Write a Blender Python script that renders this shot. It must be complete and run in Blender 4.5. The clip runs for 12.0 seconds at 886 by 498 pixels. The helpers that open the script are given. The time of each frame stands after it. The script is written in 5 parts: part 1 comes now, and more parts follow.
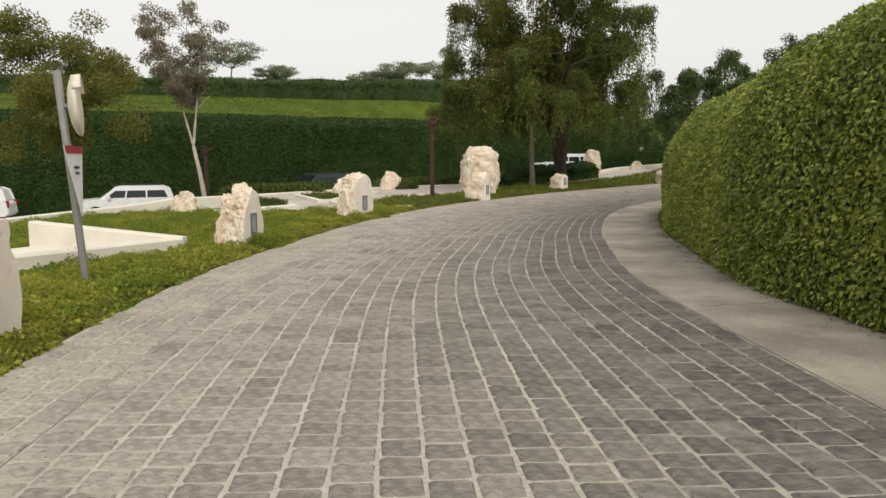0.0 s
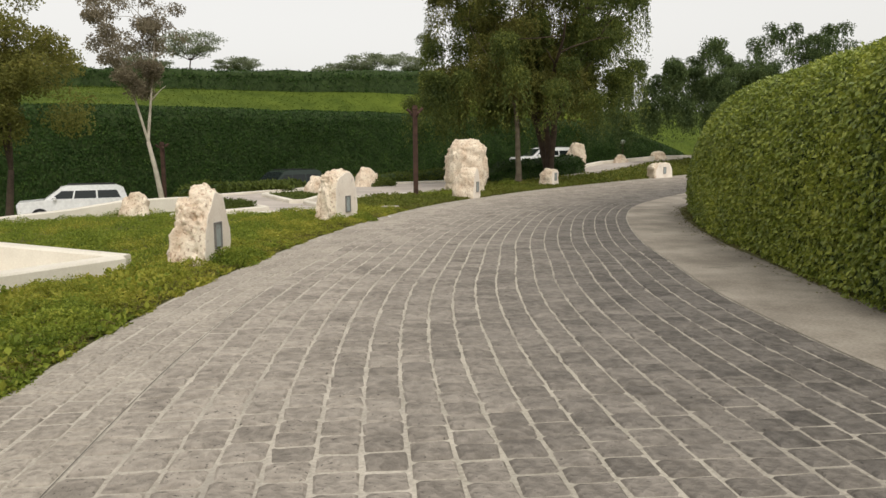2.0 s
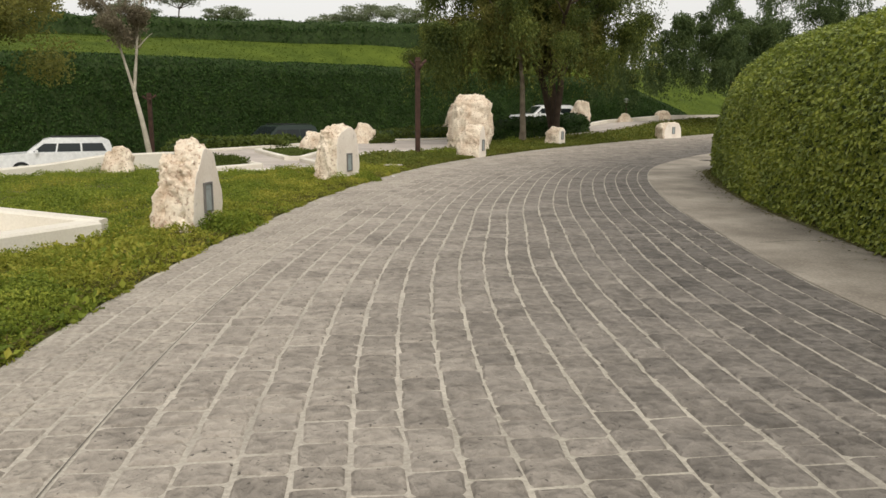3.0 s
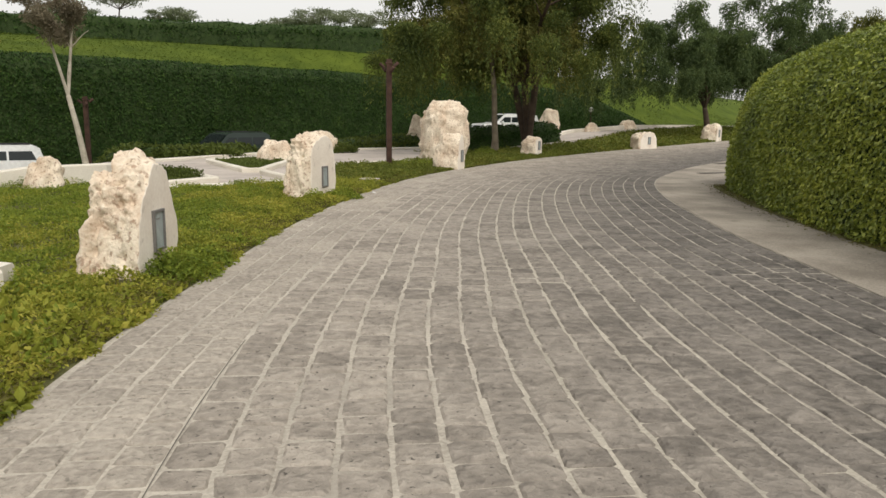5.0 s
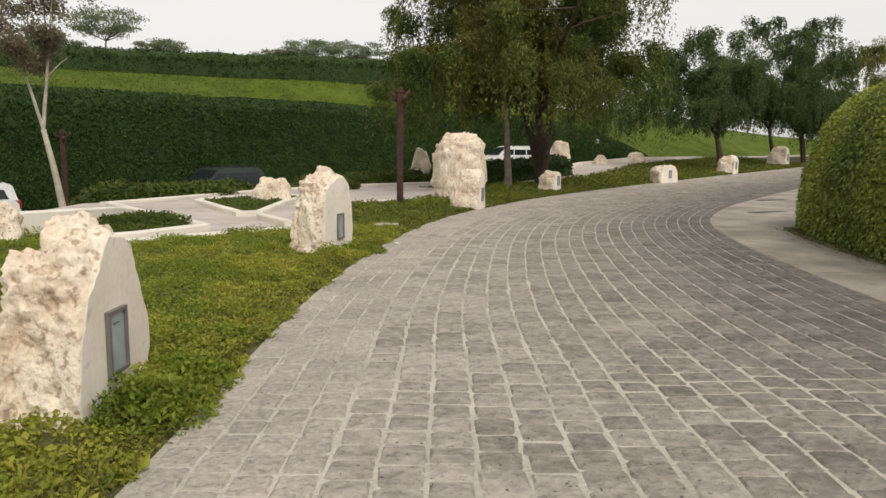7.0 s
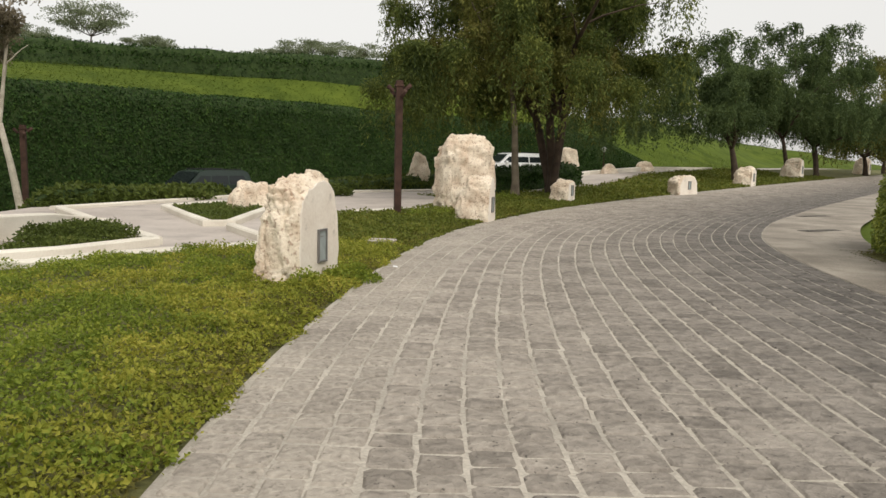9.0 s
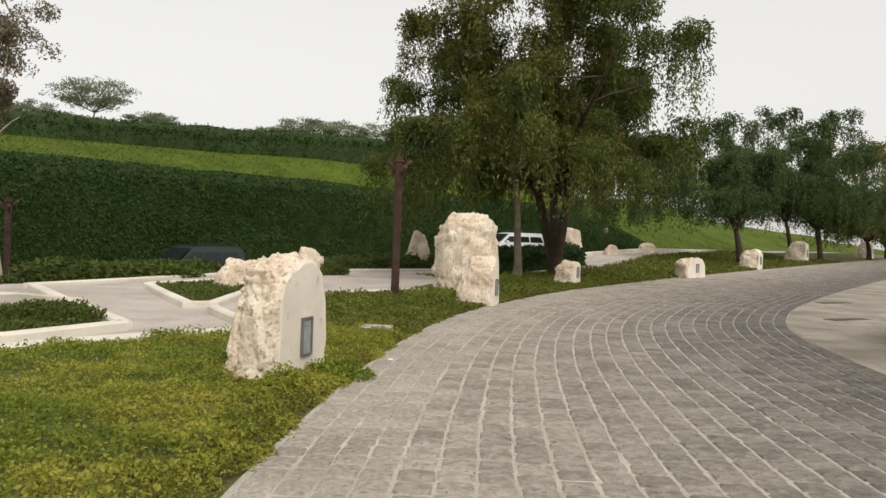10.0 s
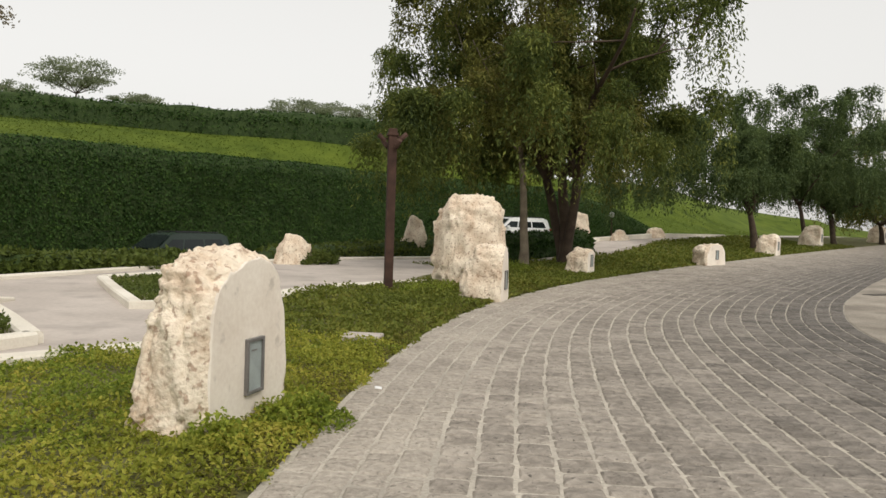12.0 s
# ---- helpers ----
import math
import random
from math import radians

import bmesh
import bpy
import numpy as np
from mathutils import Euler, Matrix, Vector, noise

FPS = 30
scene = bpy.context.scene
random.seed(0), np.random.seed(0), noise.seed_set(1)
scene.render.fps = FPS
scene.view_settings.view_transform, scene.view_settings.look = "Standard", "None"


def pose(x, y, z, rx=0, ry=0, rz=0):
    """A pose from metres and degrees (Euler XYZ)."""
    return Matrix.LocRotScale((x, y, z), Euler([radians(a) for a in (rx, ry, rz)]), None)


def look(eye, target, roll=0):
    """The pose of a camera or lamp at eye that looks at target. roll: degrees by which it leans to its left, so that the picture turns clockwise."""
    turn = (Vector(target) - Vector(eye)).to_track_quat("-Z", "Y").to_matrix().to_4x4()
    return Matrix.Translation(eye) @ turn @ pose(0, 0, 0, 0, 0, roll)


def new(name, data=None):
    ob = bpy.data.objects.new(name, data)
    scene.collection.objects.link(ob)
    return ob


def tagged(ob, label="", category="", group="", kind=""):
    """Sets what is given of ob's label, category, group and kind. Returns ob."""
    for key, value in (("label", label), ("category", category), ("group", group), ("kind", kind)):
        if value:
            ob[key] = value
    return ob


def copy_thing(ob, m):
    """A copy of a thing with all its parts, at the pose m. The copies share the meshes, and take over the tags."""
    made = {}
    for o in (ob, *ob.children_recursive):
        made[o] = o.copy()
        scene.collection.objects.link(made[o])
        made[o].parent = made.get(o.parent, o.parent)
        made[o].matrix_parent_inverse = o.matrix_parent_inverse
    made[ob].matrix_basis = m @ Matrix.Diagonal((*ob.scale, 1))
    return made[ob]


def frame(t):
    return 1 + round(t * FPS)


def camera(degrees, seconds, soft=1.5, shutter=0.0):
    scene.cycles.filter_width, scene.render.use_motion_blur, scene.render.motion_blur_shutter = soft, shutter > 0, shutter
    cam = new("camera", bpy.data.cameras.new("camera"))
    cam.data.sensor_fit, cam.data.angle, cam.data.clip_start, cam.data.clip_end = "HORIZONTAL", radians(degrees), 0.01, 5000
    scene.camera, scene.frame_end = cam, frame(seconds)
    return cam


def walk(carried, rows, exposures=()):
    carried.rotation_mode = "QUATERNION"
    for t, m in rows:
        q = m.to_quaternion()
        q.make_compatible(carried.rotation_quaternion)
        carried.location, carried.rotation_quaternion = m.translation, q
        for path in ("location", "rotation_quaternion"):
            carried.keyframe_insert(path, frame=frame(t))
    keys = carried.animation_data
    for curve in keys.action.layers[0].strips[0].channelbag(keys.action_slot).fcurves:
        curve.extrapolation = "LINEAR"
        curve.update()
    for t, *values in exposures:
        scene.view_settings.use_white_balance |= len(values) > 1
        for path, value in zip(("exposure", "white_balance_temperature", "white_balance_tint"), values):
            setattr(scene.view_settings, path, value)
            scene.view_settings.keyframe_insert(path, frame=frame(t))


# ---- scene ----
cam = camera(61.8, 12.0)
PATH = [
    (0, (0.038, 0.088, 1.502), (0.188, 2.068, 1.262), -0.1),
    (0.5, (-0.134, 0.749, 1.454), (0.011, 2.723, 1.163), -0.0),
    (1, (-0.321, 1.579, 1.479), (-0.167, 3.549, 1.166), -1.2),
    (1.5, (-0.4, 2.191, 1.474), (-0.281, 4.176, 1.256), 0.1),
    (2, (-0.482, 2.896, 1.468), (-0.239, 4.865, 1.215), -0.5),
    (2.5, (-0.576, 3.532, 1.451), (-0.325, 5.489, 1.126), 0.2),
    (3, (-0.686, 4.15, 1.429), (-0.424, 6.098, 1.064), 0.3),
    (3.2, (-0.716, 4.392, 1.448), (-0.449, 6.34, 1.078), 0.1),
    (4.8, (-1.087, 6.288, 1.374), (-0.717, 8.229, 1.068), 0.7),
    (5, (-1.175, 6.564, 1.378), (-0.776, 8.493, 1.037), 0.7),
    (5.5, (-1.252, 7.241, 1.373), (-0.829, 9.17, 1.057), 1.4),
    (6, (-1.339, 7.905, 1.395), (-0.836, 9.811, 1.056), 2.0),
    (6.5, (-1.384, 8.552, 1.423), (-0.932, 10.488, 1.199), 1.7),
    (7, (-1.442, 9.22, 1.445), (-1.013, 11.157, 1.187), 0.4),
    (7.2, (-1.45, 9.5, 1.438), (-1.014, 11.434, 1.178), -0.4),
    (8.8, (-1.137, 11.573, 1.364), (-0.727, 13.52, 1.159), 1.3),
    (9, (-1.097, 11.838, 1.345), (-0.651, 13.773, 1.107), 1.4),
    (9.5, (-0.992, 12.391, 1.351), (-0.576, 14.346, 1.268), 1.7),
    (10, (-0.91, 12.905, 1.356), (-0.462, 14.854, 1.329), 2.1),
    (10.5, (-0.827, 13.4, 1.374), (-0.388, 15.352, 1.366), 2.5),
    (11, (-0.717, 14.048, 1.379), (-0.302, 16.005, 1.343), 1.3),
    (11.5, (-0.639, 14.543, 1.375), (-0.241, 16.503, 1.387), 2.2),
    (12, (-0.48, 15.13, 1.35), (-0.022, 17.075, 1.284), 1.9),
]
walk(cam, [(t, look(eye, target, roll)) for t, eye, target, roll in PATH])

# ---- world and sun: pale overcast sky, weak wide sun ----
world = bpy.data.worlds.new("overcast_sky")
scene.world = world
world.use_nodes = True
wn, wl = world.node_tree.nodes, world.node_tree.links
sky = wn.new("ShaderNodeTexSky")
sky.sky_type, sky.sun_disc = "NISHITA", False
SUN_EL, SUN_AZ = radians(50), radians(168)
sky.sun_elevation, sky.sun_rotation = SUN_EL, SUN_AZ
sky.air_density, sky.dust_density = 1.0, 4.0
hs = wn.new("ShaderNodeHueSaturation")
hs.inputs["Saturation"].default_value = 0.12
wl.new(sky.outputs[0], hs.inputs["Color"])
bg1 = wn["Background"]
bg1.inputs["Strength"].default_value = 0.07
wl.new(hs.outputs[0], bg1.inputs["Color"])
bg2 = wn.new("ShaderNodeBackground")
bg2.inputs["Color"].default_value = (1.0, 0.975, 0.92, 1)
bg2.inputs["Strength"].default_value = 0.605
addw = wn.new("ShaderNodeAddShader")
wl.new(bg1.outputs[0], addw.inputs[0])
wl.new(bg2.outputs[0], addw.inputs[1])
wl.new(addw.outputs[0], wn["World Output"].inputs[0])
sun = new("sun", bpy.data.lights.new("sun", "SUN"))
sun.data.energy, sun.data.angle, sun.data.color = 1.15, radians(25), (1.0, 0.935, 0.84)
sun_dir = Vector((math.sin(SUN_AZ) * math.cos(SUN_EL), math.cos(SUN_AZ) * math.cos(SUN_EL), math.sin(SUN_EL)))
sun.matrix_world = look(sun_dir * 60, (0, 0, 0))


# ---- materials ----
def material(name, dark, light, rough=0.85, scale=6.0, fine=60.0, bump=0.3, dist=0.01, spots=None, vary="", vary_amt=0.35, spec=0.3, ramp=(0.25, 0.75), big=1.0, small=0.5):
    """Two scales of noise between two colours, fine relief; vary: 'island' or 'object' shifts each piece."""
    m = bpy.data.materials.new(name)
    m.use_nodes = True
    n, l = m.node_tree.nodes, m.node_tree.links
    b = n["Principled BSDF"]
    b.inputs["Roughness"].default_value = rough
    b.inputs["Specular IOR Level"].default_value = spec
    co = n.new("ShaderNodeTexCoord")
    n1, n2 = n.new("ShaderNodeTexNoise"), n.new("ShaderNodeTexNoise")
    n1.inputs["Scale"].default_value, n1.inputs["Detail"].default_value = scale, 5
    n2.inputs["Scale"].default_value, n2.inputs["Detail"].default_value = fine, 4
    l.new(co.outputs["Object"], n1.inputs["Vector"])
    l.new(co.outputs["Object"], n2.inputs["Vector"])
    mx = n.new("ShaderNodeMath")
    mx.operation = "MULTIPLY_ADD"
    l.new(n2.outputs["Fac"], mx.inputs[0])
    mx.inputs[1].default_value = small
    ml = n.new("ShaderNodeMath")
    ml.operation = "MULTIPLY_ADD"
    l.new(n1.outputs["Fac"], ml.inputs[0])
    ml.inputs[1].default_value, ml.inputs[2].default_value = big, 0.5 - 0.5 * (big + small)
    l.new(ml.outputs[0], mx.inputs[2])
    last = mx.outputs[0]
    if vary:
        if vary == "island":
            src = n.new("ShaderNodeNewGeometry").outputs["Random Per Island"]
        else:
            src = n.new("ShaderNodeObjectInfo").outputs["Random"]
        va = n.new("ShaderNodeMath")
        va.operation = "MULTIPLY_ADD"
        l.new(src, va.inputs[0])
        va.inputs[1].default_value = 2 * vary_amt
        vb = n.new("ShaderNodeMath")
        vb.operation = "ADD"
        l.new(last, va.inputs[2])
        l.new(va.outputs[0], vb.inputs[0])
        vb.inputs[1].default_value = -vary_amt
        last = vb.outputs[0]
    cr = n.new("ShaderNodeValToRGB")
    cr.color_ramp.elements[0].position, cr.color_ramp.elements[1].position = ramp
    cr.color_ramp.elements[0].color = (*dark, 1)
    cr.color_ramp.elements[1].color = (*light, 1)
    l.new(last, cr.inputs[0])
    col = cr.outputs[0]
    if spots:
        sc, lo, hi, sp_col, sp_amt = spots
        n3 = n.new("ShaderNodeTexNoise")
        n3.inputs["Scale"].default_value, n3.inputs["Detail"].default_value = sc, 6
        l.new(co.outputs["Object"], n3.inputs["Vector"])
        mr = n.new("ShaderNodeMapRange")
        mr.inputs["From Min"].default_value, mr.inputs["From Max"].default_value = lo, hi
        mr.inputs["To Max"].default_value = sp_amt
        l.new(n3.outputs["Fac"], mr.inputs["Value"])
        mc = n.new("ShaderNodeMix")
        mc.data_type = "RGBA"
        l.new(mr.outputs[0], mc.inputs["Factor"])
        l.new(col, mc.inputs["A"])
        mc.inputs["B"].default_value = (*sp_col, 1)
        col = mc.outputs["Result"]
    l.new(col, b.inputs["Base Color"])
    if bump:
        bp = n.new("ShaderNodeBump")
        bp.inputs["Strength"].default_value, bp.inputs["Distance"].default_value = bump, dist
        l.new(mx.outputs[0], bp.inputs["Height"])
        l.new(bp.outputs[0], b.inputs["Normal"])
    return m


def leaf_material(name, stops, through_col=0.25, rough=0.55, patch=0.45, gloss=0.15):
    """Leaves: every leaf has its own green; part of the light goes through."""
    m = bpy.data.materials.new(name)
    m.use_nodes = True
    n, l = m.node_tree.nodes, m.node_tree.links
    b = n["Principled BSDF"]
    b.inputs["Roughness"].default_value = rough
    b.inputs["Specular IOR Level"].default_value = gloss
    geo = n.new("ShaderNodeNewGeometry")
    co = n.new("ShaderNodeTexCoord")
    nz = n.new("ShaderNodeTexNoise")
    nz.inputs["Scale"].default_value, nz.inputs["Detail"].default_value = patch, 4
    l.new(co.outputs["Object"], nz.inputs["Vector"])
    a = n.new("ShaderNodeMath")
    a.operation = "MULTIPLY_ADD"
    l.new(nz.outputs["Fac"], a.inputs[0])
    a.inputs[1].default_value, a.inputs[2].default_value = 1.5, -0.5
    a2 = n.new("ShaderNodeMath")
    a2.operation = "MULTIPLY_ADD"
    l.new(geo.outputs["Random Per Island"], a2.inputs[0])
    a2.inputs[1].default_value = 0.7
    l.new(a.outputs[0], a2.inputs[2])
    a3 = n.new("ShaderNodeMath")
    a3.operation = "MULTIPLY"
    a3.inputs[1].default_value = 0.62
    l.new(a2.outputs[0], a3.inputs[0])
    cr = n.new("ShaderNodeValToRGB")
    while len(cr.color_ramp.elements) < len(stops):
        cr.color_ramp.elements.new(0.5)
    for e, (p, c) in zip(cr.color_ramp.elements, stops):
        e.position, e.color = p, (*c, 1)
    l.new(a3.outputs[0], cr.inputs[0])
    l.new(cr.outputs[0], b.inputs["Base Color"])
    tr = n.new("ShaderNodeBsdfTranslucent")
    l.new(cr.outputs[0], tr.inputs["Color"])
    mix = n.new("ShaderNodeMixShader")
    mix.inputs[0].default_value = through_col
    l.new(b.outputs[0], mix.inputs[1])
    l.new(tr.outputs[0], mix.inputs[2])
    l.new(mix.outputs[0], n["Material Output"].inputs[0])
    return m


def plain(name, colour, rough=0.5, metal=0.0, bump=0.0, emit=None):
    m = material(name, tuple(c * 0.85 for c in colour), tuple(min(1, c * 1.1) for c in colour), rough, 8, 90, bump)
    m.node_tree.nodes["Principled BSDF"].inputs["Metallic"].default_value = metal
    return m


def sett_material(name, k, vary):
    """Stone of one lane: k 0 is the paler outer side, 1 the darker, less rough inner side."""
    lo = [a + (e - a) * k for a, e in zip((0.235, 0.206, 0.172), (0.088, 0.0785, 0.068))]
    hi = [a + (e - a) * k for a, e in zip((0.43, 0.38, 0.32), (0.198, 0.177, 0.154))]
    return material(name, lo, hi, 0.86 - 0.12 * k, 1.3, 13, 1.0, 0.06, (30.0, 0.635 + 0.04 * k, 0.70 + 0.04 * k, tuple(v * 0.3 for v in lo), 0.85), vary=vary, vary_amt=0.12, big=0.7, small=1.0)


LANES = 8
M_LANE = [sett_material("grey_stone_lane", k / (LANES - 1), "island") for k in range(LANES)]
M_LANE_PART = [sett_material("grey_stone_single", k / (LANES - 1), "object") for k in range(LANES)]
M_STAIN = material("dark_stain", (0.10, 0.09, 0.077), (0.17, 0.155, 0.132), 0.85, 2, 20, 0.4, 0.006)
M_GUTTER = material("pale_stamped_stone", (0.26, 0.228, 0.19), (0.47, 0.418, 0.35), 0.9, 1.1, 22, 1.0, 0.035, (30.0, 0.6, 0.68, (0.15, 0.134, 0.108), 0.6), vary="island", vary_amt=0.07, big=0.6, small=0.9)
M_MORTAR = material("pale_mortar", (0.35, 0.315, 0.262), (0.585, 0.531, 0.448), 0.95, 2.6, 45, 0.8, 0.015, (1.3, 0.5, 0.7, (0.25, 0.226, 0.19), 0.7), big=0.9, small=0.9)
M_MORTARMID = material("mid_mortar", (0.33, 0.299, 0.244), (0.57, 0.52, 0.433), 0.95, 2.6, 45, 0.8, 0.015, (1.3, 0.5, 0.7, (0.24, 0.218, 0.18), 0.6), big=0.9, small=0.9)
M_MORTARDARK = material("dark_mortar", (0.29, 0.262, 0.216), (0.50, 0.455, 0.38), 0.95, 2.6, 45, 0.8, 0.015, (1.3, 0.5, 0.7, (0.19, 0.172, 0.142), 0.7), big=0.9, small=0.9)
M_CONCRETE = material("worn_concrete", (0.2, 0.173, 0.14), (0.385, 0.34, 0.28), 0.88, 0.9, 40, 0.6, 0.01, (4, 0.55, 0.75, (0.16, 0.142, 0.115), 0.5), ramp=(0.33, 0.67))
M_WALK = material("pale_paving", (0.38, 0.33, 0.288), (0.55, 0.488, 0.432), 0.85, 0.5, 14, 0.4, 0.01, (1.4, 0.5, 0.7, (0.31, 0.27, 0.238), 0.6))
M_TAR = material("joint_tar", (0.02, 0.02, 0.02), (0.05, 0.048, 0.045), 0.9, 4, 60, 0.2)
M_RENDER = material("cream_render", (0.62, 0.565, 0.47), (0.80, 0.75, 0.65), 0.85, 0.9, 40, 0.25, 0.004, (1.6, 0.55, 0.8, (0.5, 0.45, 0.37), 0.45))
M_ROUGH = material("rough_limestone", (0.60, 0.455, 0.325), (0.84, 0.735, 0.585), 0.92, 2.6, 32, 1.0, 0.03, (19, 0.555, 0.64, (0.33, 0.205, 0.135), 0.7), ramp=(0.3, 0.62))
M_SAWN = material("sawn_limestone", (0.72, 0.63, 0.53), (0.86, 0.785, 0.68), 0.8, 2.2, 30, 0.2, 0.005, (7, 0.62, 0.72, (0.42, 0.36, 0.30), 0.5), ramp=(0.3, 0.7))
M_SOIL = material("dry_soil", (0.08, 0.08, 0.028), (0.17, 0.165, 0.06), 0.95, 2.0, 30, 0.8, 0.03)
M_GROUND = material("grassy_ground", (0.052, 0.078, 0.013), (0.108, 0.144, 0.023), 0.95, 0.5, 6, 0.8, 0.05, (0.22, 0.5, 0.75, (0.145, 0.18, 0.026), 0.6), spec=0.05)
# core sheet behind leaves: the shade in the gaps is in its dark colour
M_DARKGREEN = material("leaf_depth_shade", (0.02, 0.036, 0.010), (0.045, 0.072, 0.018), 0.9, 3, 20, 1.0, 0.05)
M_BARK = material("grey_brown_bark", (0.04, 0.028, 0.02), (0.105, 0.074, 0.052), 0.9, 3, 30, 0.9, 0.02)
M_TRUNK = material("brown_grey_bark", (0.12, 0.095, 0.065), (0.26, 0.215, 0.155), 0.9, 3, 30, 0.9, 0.02)
M_PALEBARK = material("pale_bark", (0.30, 0.25, 0.19), (0.62, 0.56, 0.47), 0.85, 2, 18, 0.7, 0.02)
M_CORTEN = material("rusted_steel", (0.032, 0.017, 0.012), (0.085, 0.045, 0.032), 0.85, 5, 60, 0.4, 0.004)
M_GALV = plain("galvanised_steel", (0.26, 0.25, 0.235), 0.6, 0.2)
M_MIRRORBACK = plain("cream_plastic", (0.72, 0.66, 0.54), 0.5)
M_RED = plain("red_sign_film", (0.35, 0.03, 0.04), 0.45)
M_WHITE = plain("white_sign_film", (0.78, 0.77, 0.76), 0.45)
M_BLACK = plain("black_film", (0.02, 0.02, 0.022), 0.5)
M_FRAME = plain("grey_metal_frame", (0.2, 0.19, 0.18), 0.45, 0.3)
M_LAMPGLASS = plain("frosted_lamp_glass", (0.33, 0.37, 0.36), 0.18)
M_CARWHITE = plain("white_car_paint", (0.8, 0.8, 0.79), 0.2)
M_CARGREEN = plain("dark_green_car_paint", (0.035, 0.05, 0.042), 0.2)
M_CARDARK = plain("black_plastic", (0.02, 0.02, 0.022), 0.4)
M_CARGLASS = plain("tinted_glass", (0.015, 0.02, 0.02), 0.08)
M_TYRE = plain("black_rubber", (0.02, 0.02, 0.02), 0.8)
M_RIM = plain("alloy", (0.5, 0.5, 0.5), 0.3, 0.8)
M_LIGHT = plain("headlight_glass", (0.6, 0.6, 0.62), 0.1)
M_TAIL = plain("red_lens", (0.3, 0.02, 0.02), 0.15)
L_HEDGE = leaf_material("hedge_leaves", [(0.0, (0.06, 0.09, 0.014)), (0.35, (0.195, 0.245, 0.036)), (0.7, (0.40, 0.43, 0.068)), (1.0, (0.62, 0.60, 0.14))], 0.25, rough=0.4, gloss=0.5)
L_WALL = leaf_material("creeper_leaves", [(0.0, (0.012, 0.030, 0.006)), (0.5, (0.038, 0.08, 0.015)), (1.0, (0.105, 0.155, 0.032))], 0.15, patch=1.2)
L_COVER = leaf_material("groundcover_leaves", [(0.0, (0.15, 0.175, 0.025)), (0.35, (0.29, 0.31, 0.044)), (0.7, (0.47, 0.42, 0.078)), (1.0, (0.56, 0.41, 0.15))], 0.35, patch=1.6)
L_COVERGREEN = leaf_material("fresh_groundcover_leaves", [(0.0, (0.085, 0.125, 0.018)), (0.35, (0.195, 0.25, 0.034)), (0.7, (0.35, 0.38, 0.056)), (1.0, (0.48, 0.43, 0.11))], 0.35, patch=1.6)
L_LAWN = leaf_material("lawn_blades", [(0.0, (0.068, 0.10, 0.016)), (0.5, (0.108, 0.142, 0.023)), (1.0, (0.17, 0.195, 0.034))], 0.3, rough=0.9, gloss=0.03)
L_WEEP = leaf_material("willowy_leaves", [(0.0, (0.05, 0.06, 0.018)), (0.4, (0.155, 0.162, 0.04)), (0.75, (0.32, 0.31, 0.075)), (1.0, (0.52, 0.43, 0.13))], 0.4, patch=0.9)
L_WEEPDARK = leaf_material("dark_willowy_leaves", [(0.0, (0.045, 0.075, 0.03)), (0.5, (0.12, 0.165, 0.06)), (0.85, (0.22, 0.27, 0.085)), (1.0, (0.33, 0.34, 0.12))], 0.45, patch=0.9)
L_WEEPMID = leaf_material("green_willowy_leaves", [(0.0, (0.038, 0.058, 0.018)), (0.4, (0.12, 0.152, 0.038)), (0.75, (0.28, 0.30, 0.07)), (1.0, (0.45, 0.42, 0.12))], 0.38, patch=0.9)
# darker copy of L_COVER, shade of the far verge put into the leaf colour
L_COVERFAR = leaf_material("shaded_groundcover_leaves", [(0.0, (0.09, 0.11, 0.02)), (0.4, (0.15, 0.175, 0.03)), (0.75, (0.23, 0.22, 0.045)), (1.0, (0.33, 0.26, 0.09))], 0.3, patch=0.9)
L_GOLD = leaf_material("turning_leaves", [(0.0, (0.08, 0.07, 0.018)), (0.5, (0.15, 0.14, 0.035)), (1.0, (0.27, 0.20, 0.06))], 0.35)
L_PALE = leaf_material("dusty_leaves", [(0.0, (0.17, 0.145, 0.10)), (0.5, (0.29, 0.245, 0.165)), (1.0, (0.42, 0.35, 0.24))], 0.5)
L_YELLOW = leaf_material("yellowing_leaves", [(0.0, (0.10, 0.112, 0.03)), (0.5, (0.21, 0.205, 0.05)), (1.0, (0.36, 0.29, 0.08))], 0.45)
# hill tree leaves, paled and greyed: distance haze is put into the colour
L_FAR = leaf_material("hazed_far_leaves", [(0.0, (0.16, 0.19, 0.11)), (0.5, (0.25, 0.28, 0.17)), (1.0, (0.36, 0.38, 0.25))], 0.5)
L_SHRUB = leaf_material("shrub_leaves", [(0.0, (0.05, 0.07, 0.014)), (0.5, (0.10, 0.13, 0.026)), (1.0, (0.20, 0.20, 0.06))], 0.25)


# ---- mesh tools ----
def mesh_np(name, verts, faces, mat, smooth=False):
    """A mesh from numpy arrays; faces all of one size."""
    verts, faces = np.asarray(verts, np.float32), np.asarray(faces, np.int32)
    me = bpy.data.meshes.new(name)
    k = faces.shape[1]
    me.vertices.add(len(verts))
    me.vertices.foreach_set("co", verts.ravel())
    me.loops.add(faces.size)
    me.loops.foreach_set("vertex_index", faces.ravel())
    me.polygons.add(len(faces))
    me.polygons.foreach_set("loop_start", np.arange(0, faces.size, k, dtype=np.int32))
    me.update(calc_edges=True)
    me.polygons.foreach_set("use_smooth", np.full(len(faces), smooth))
    me.materials.append(mat)
    me.validate()
    return me


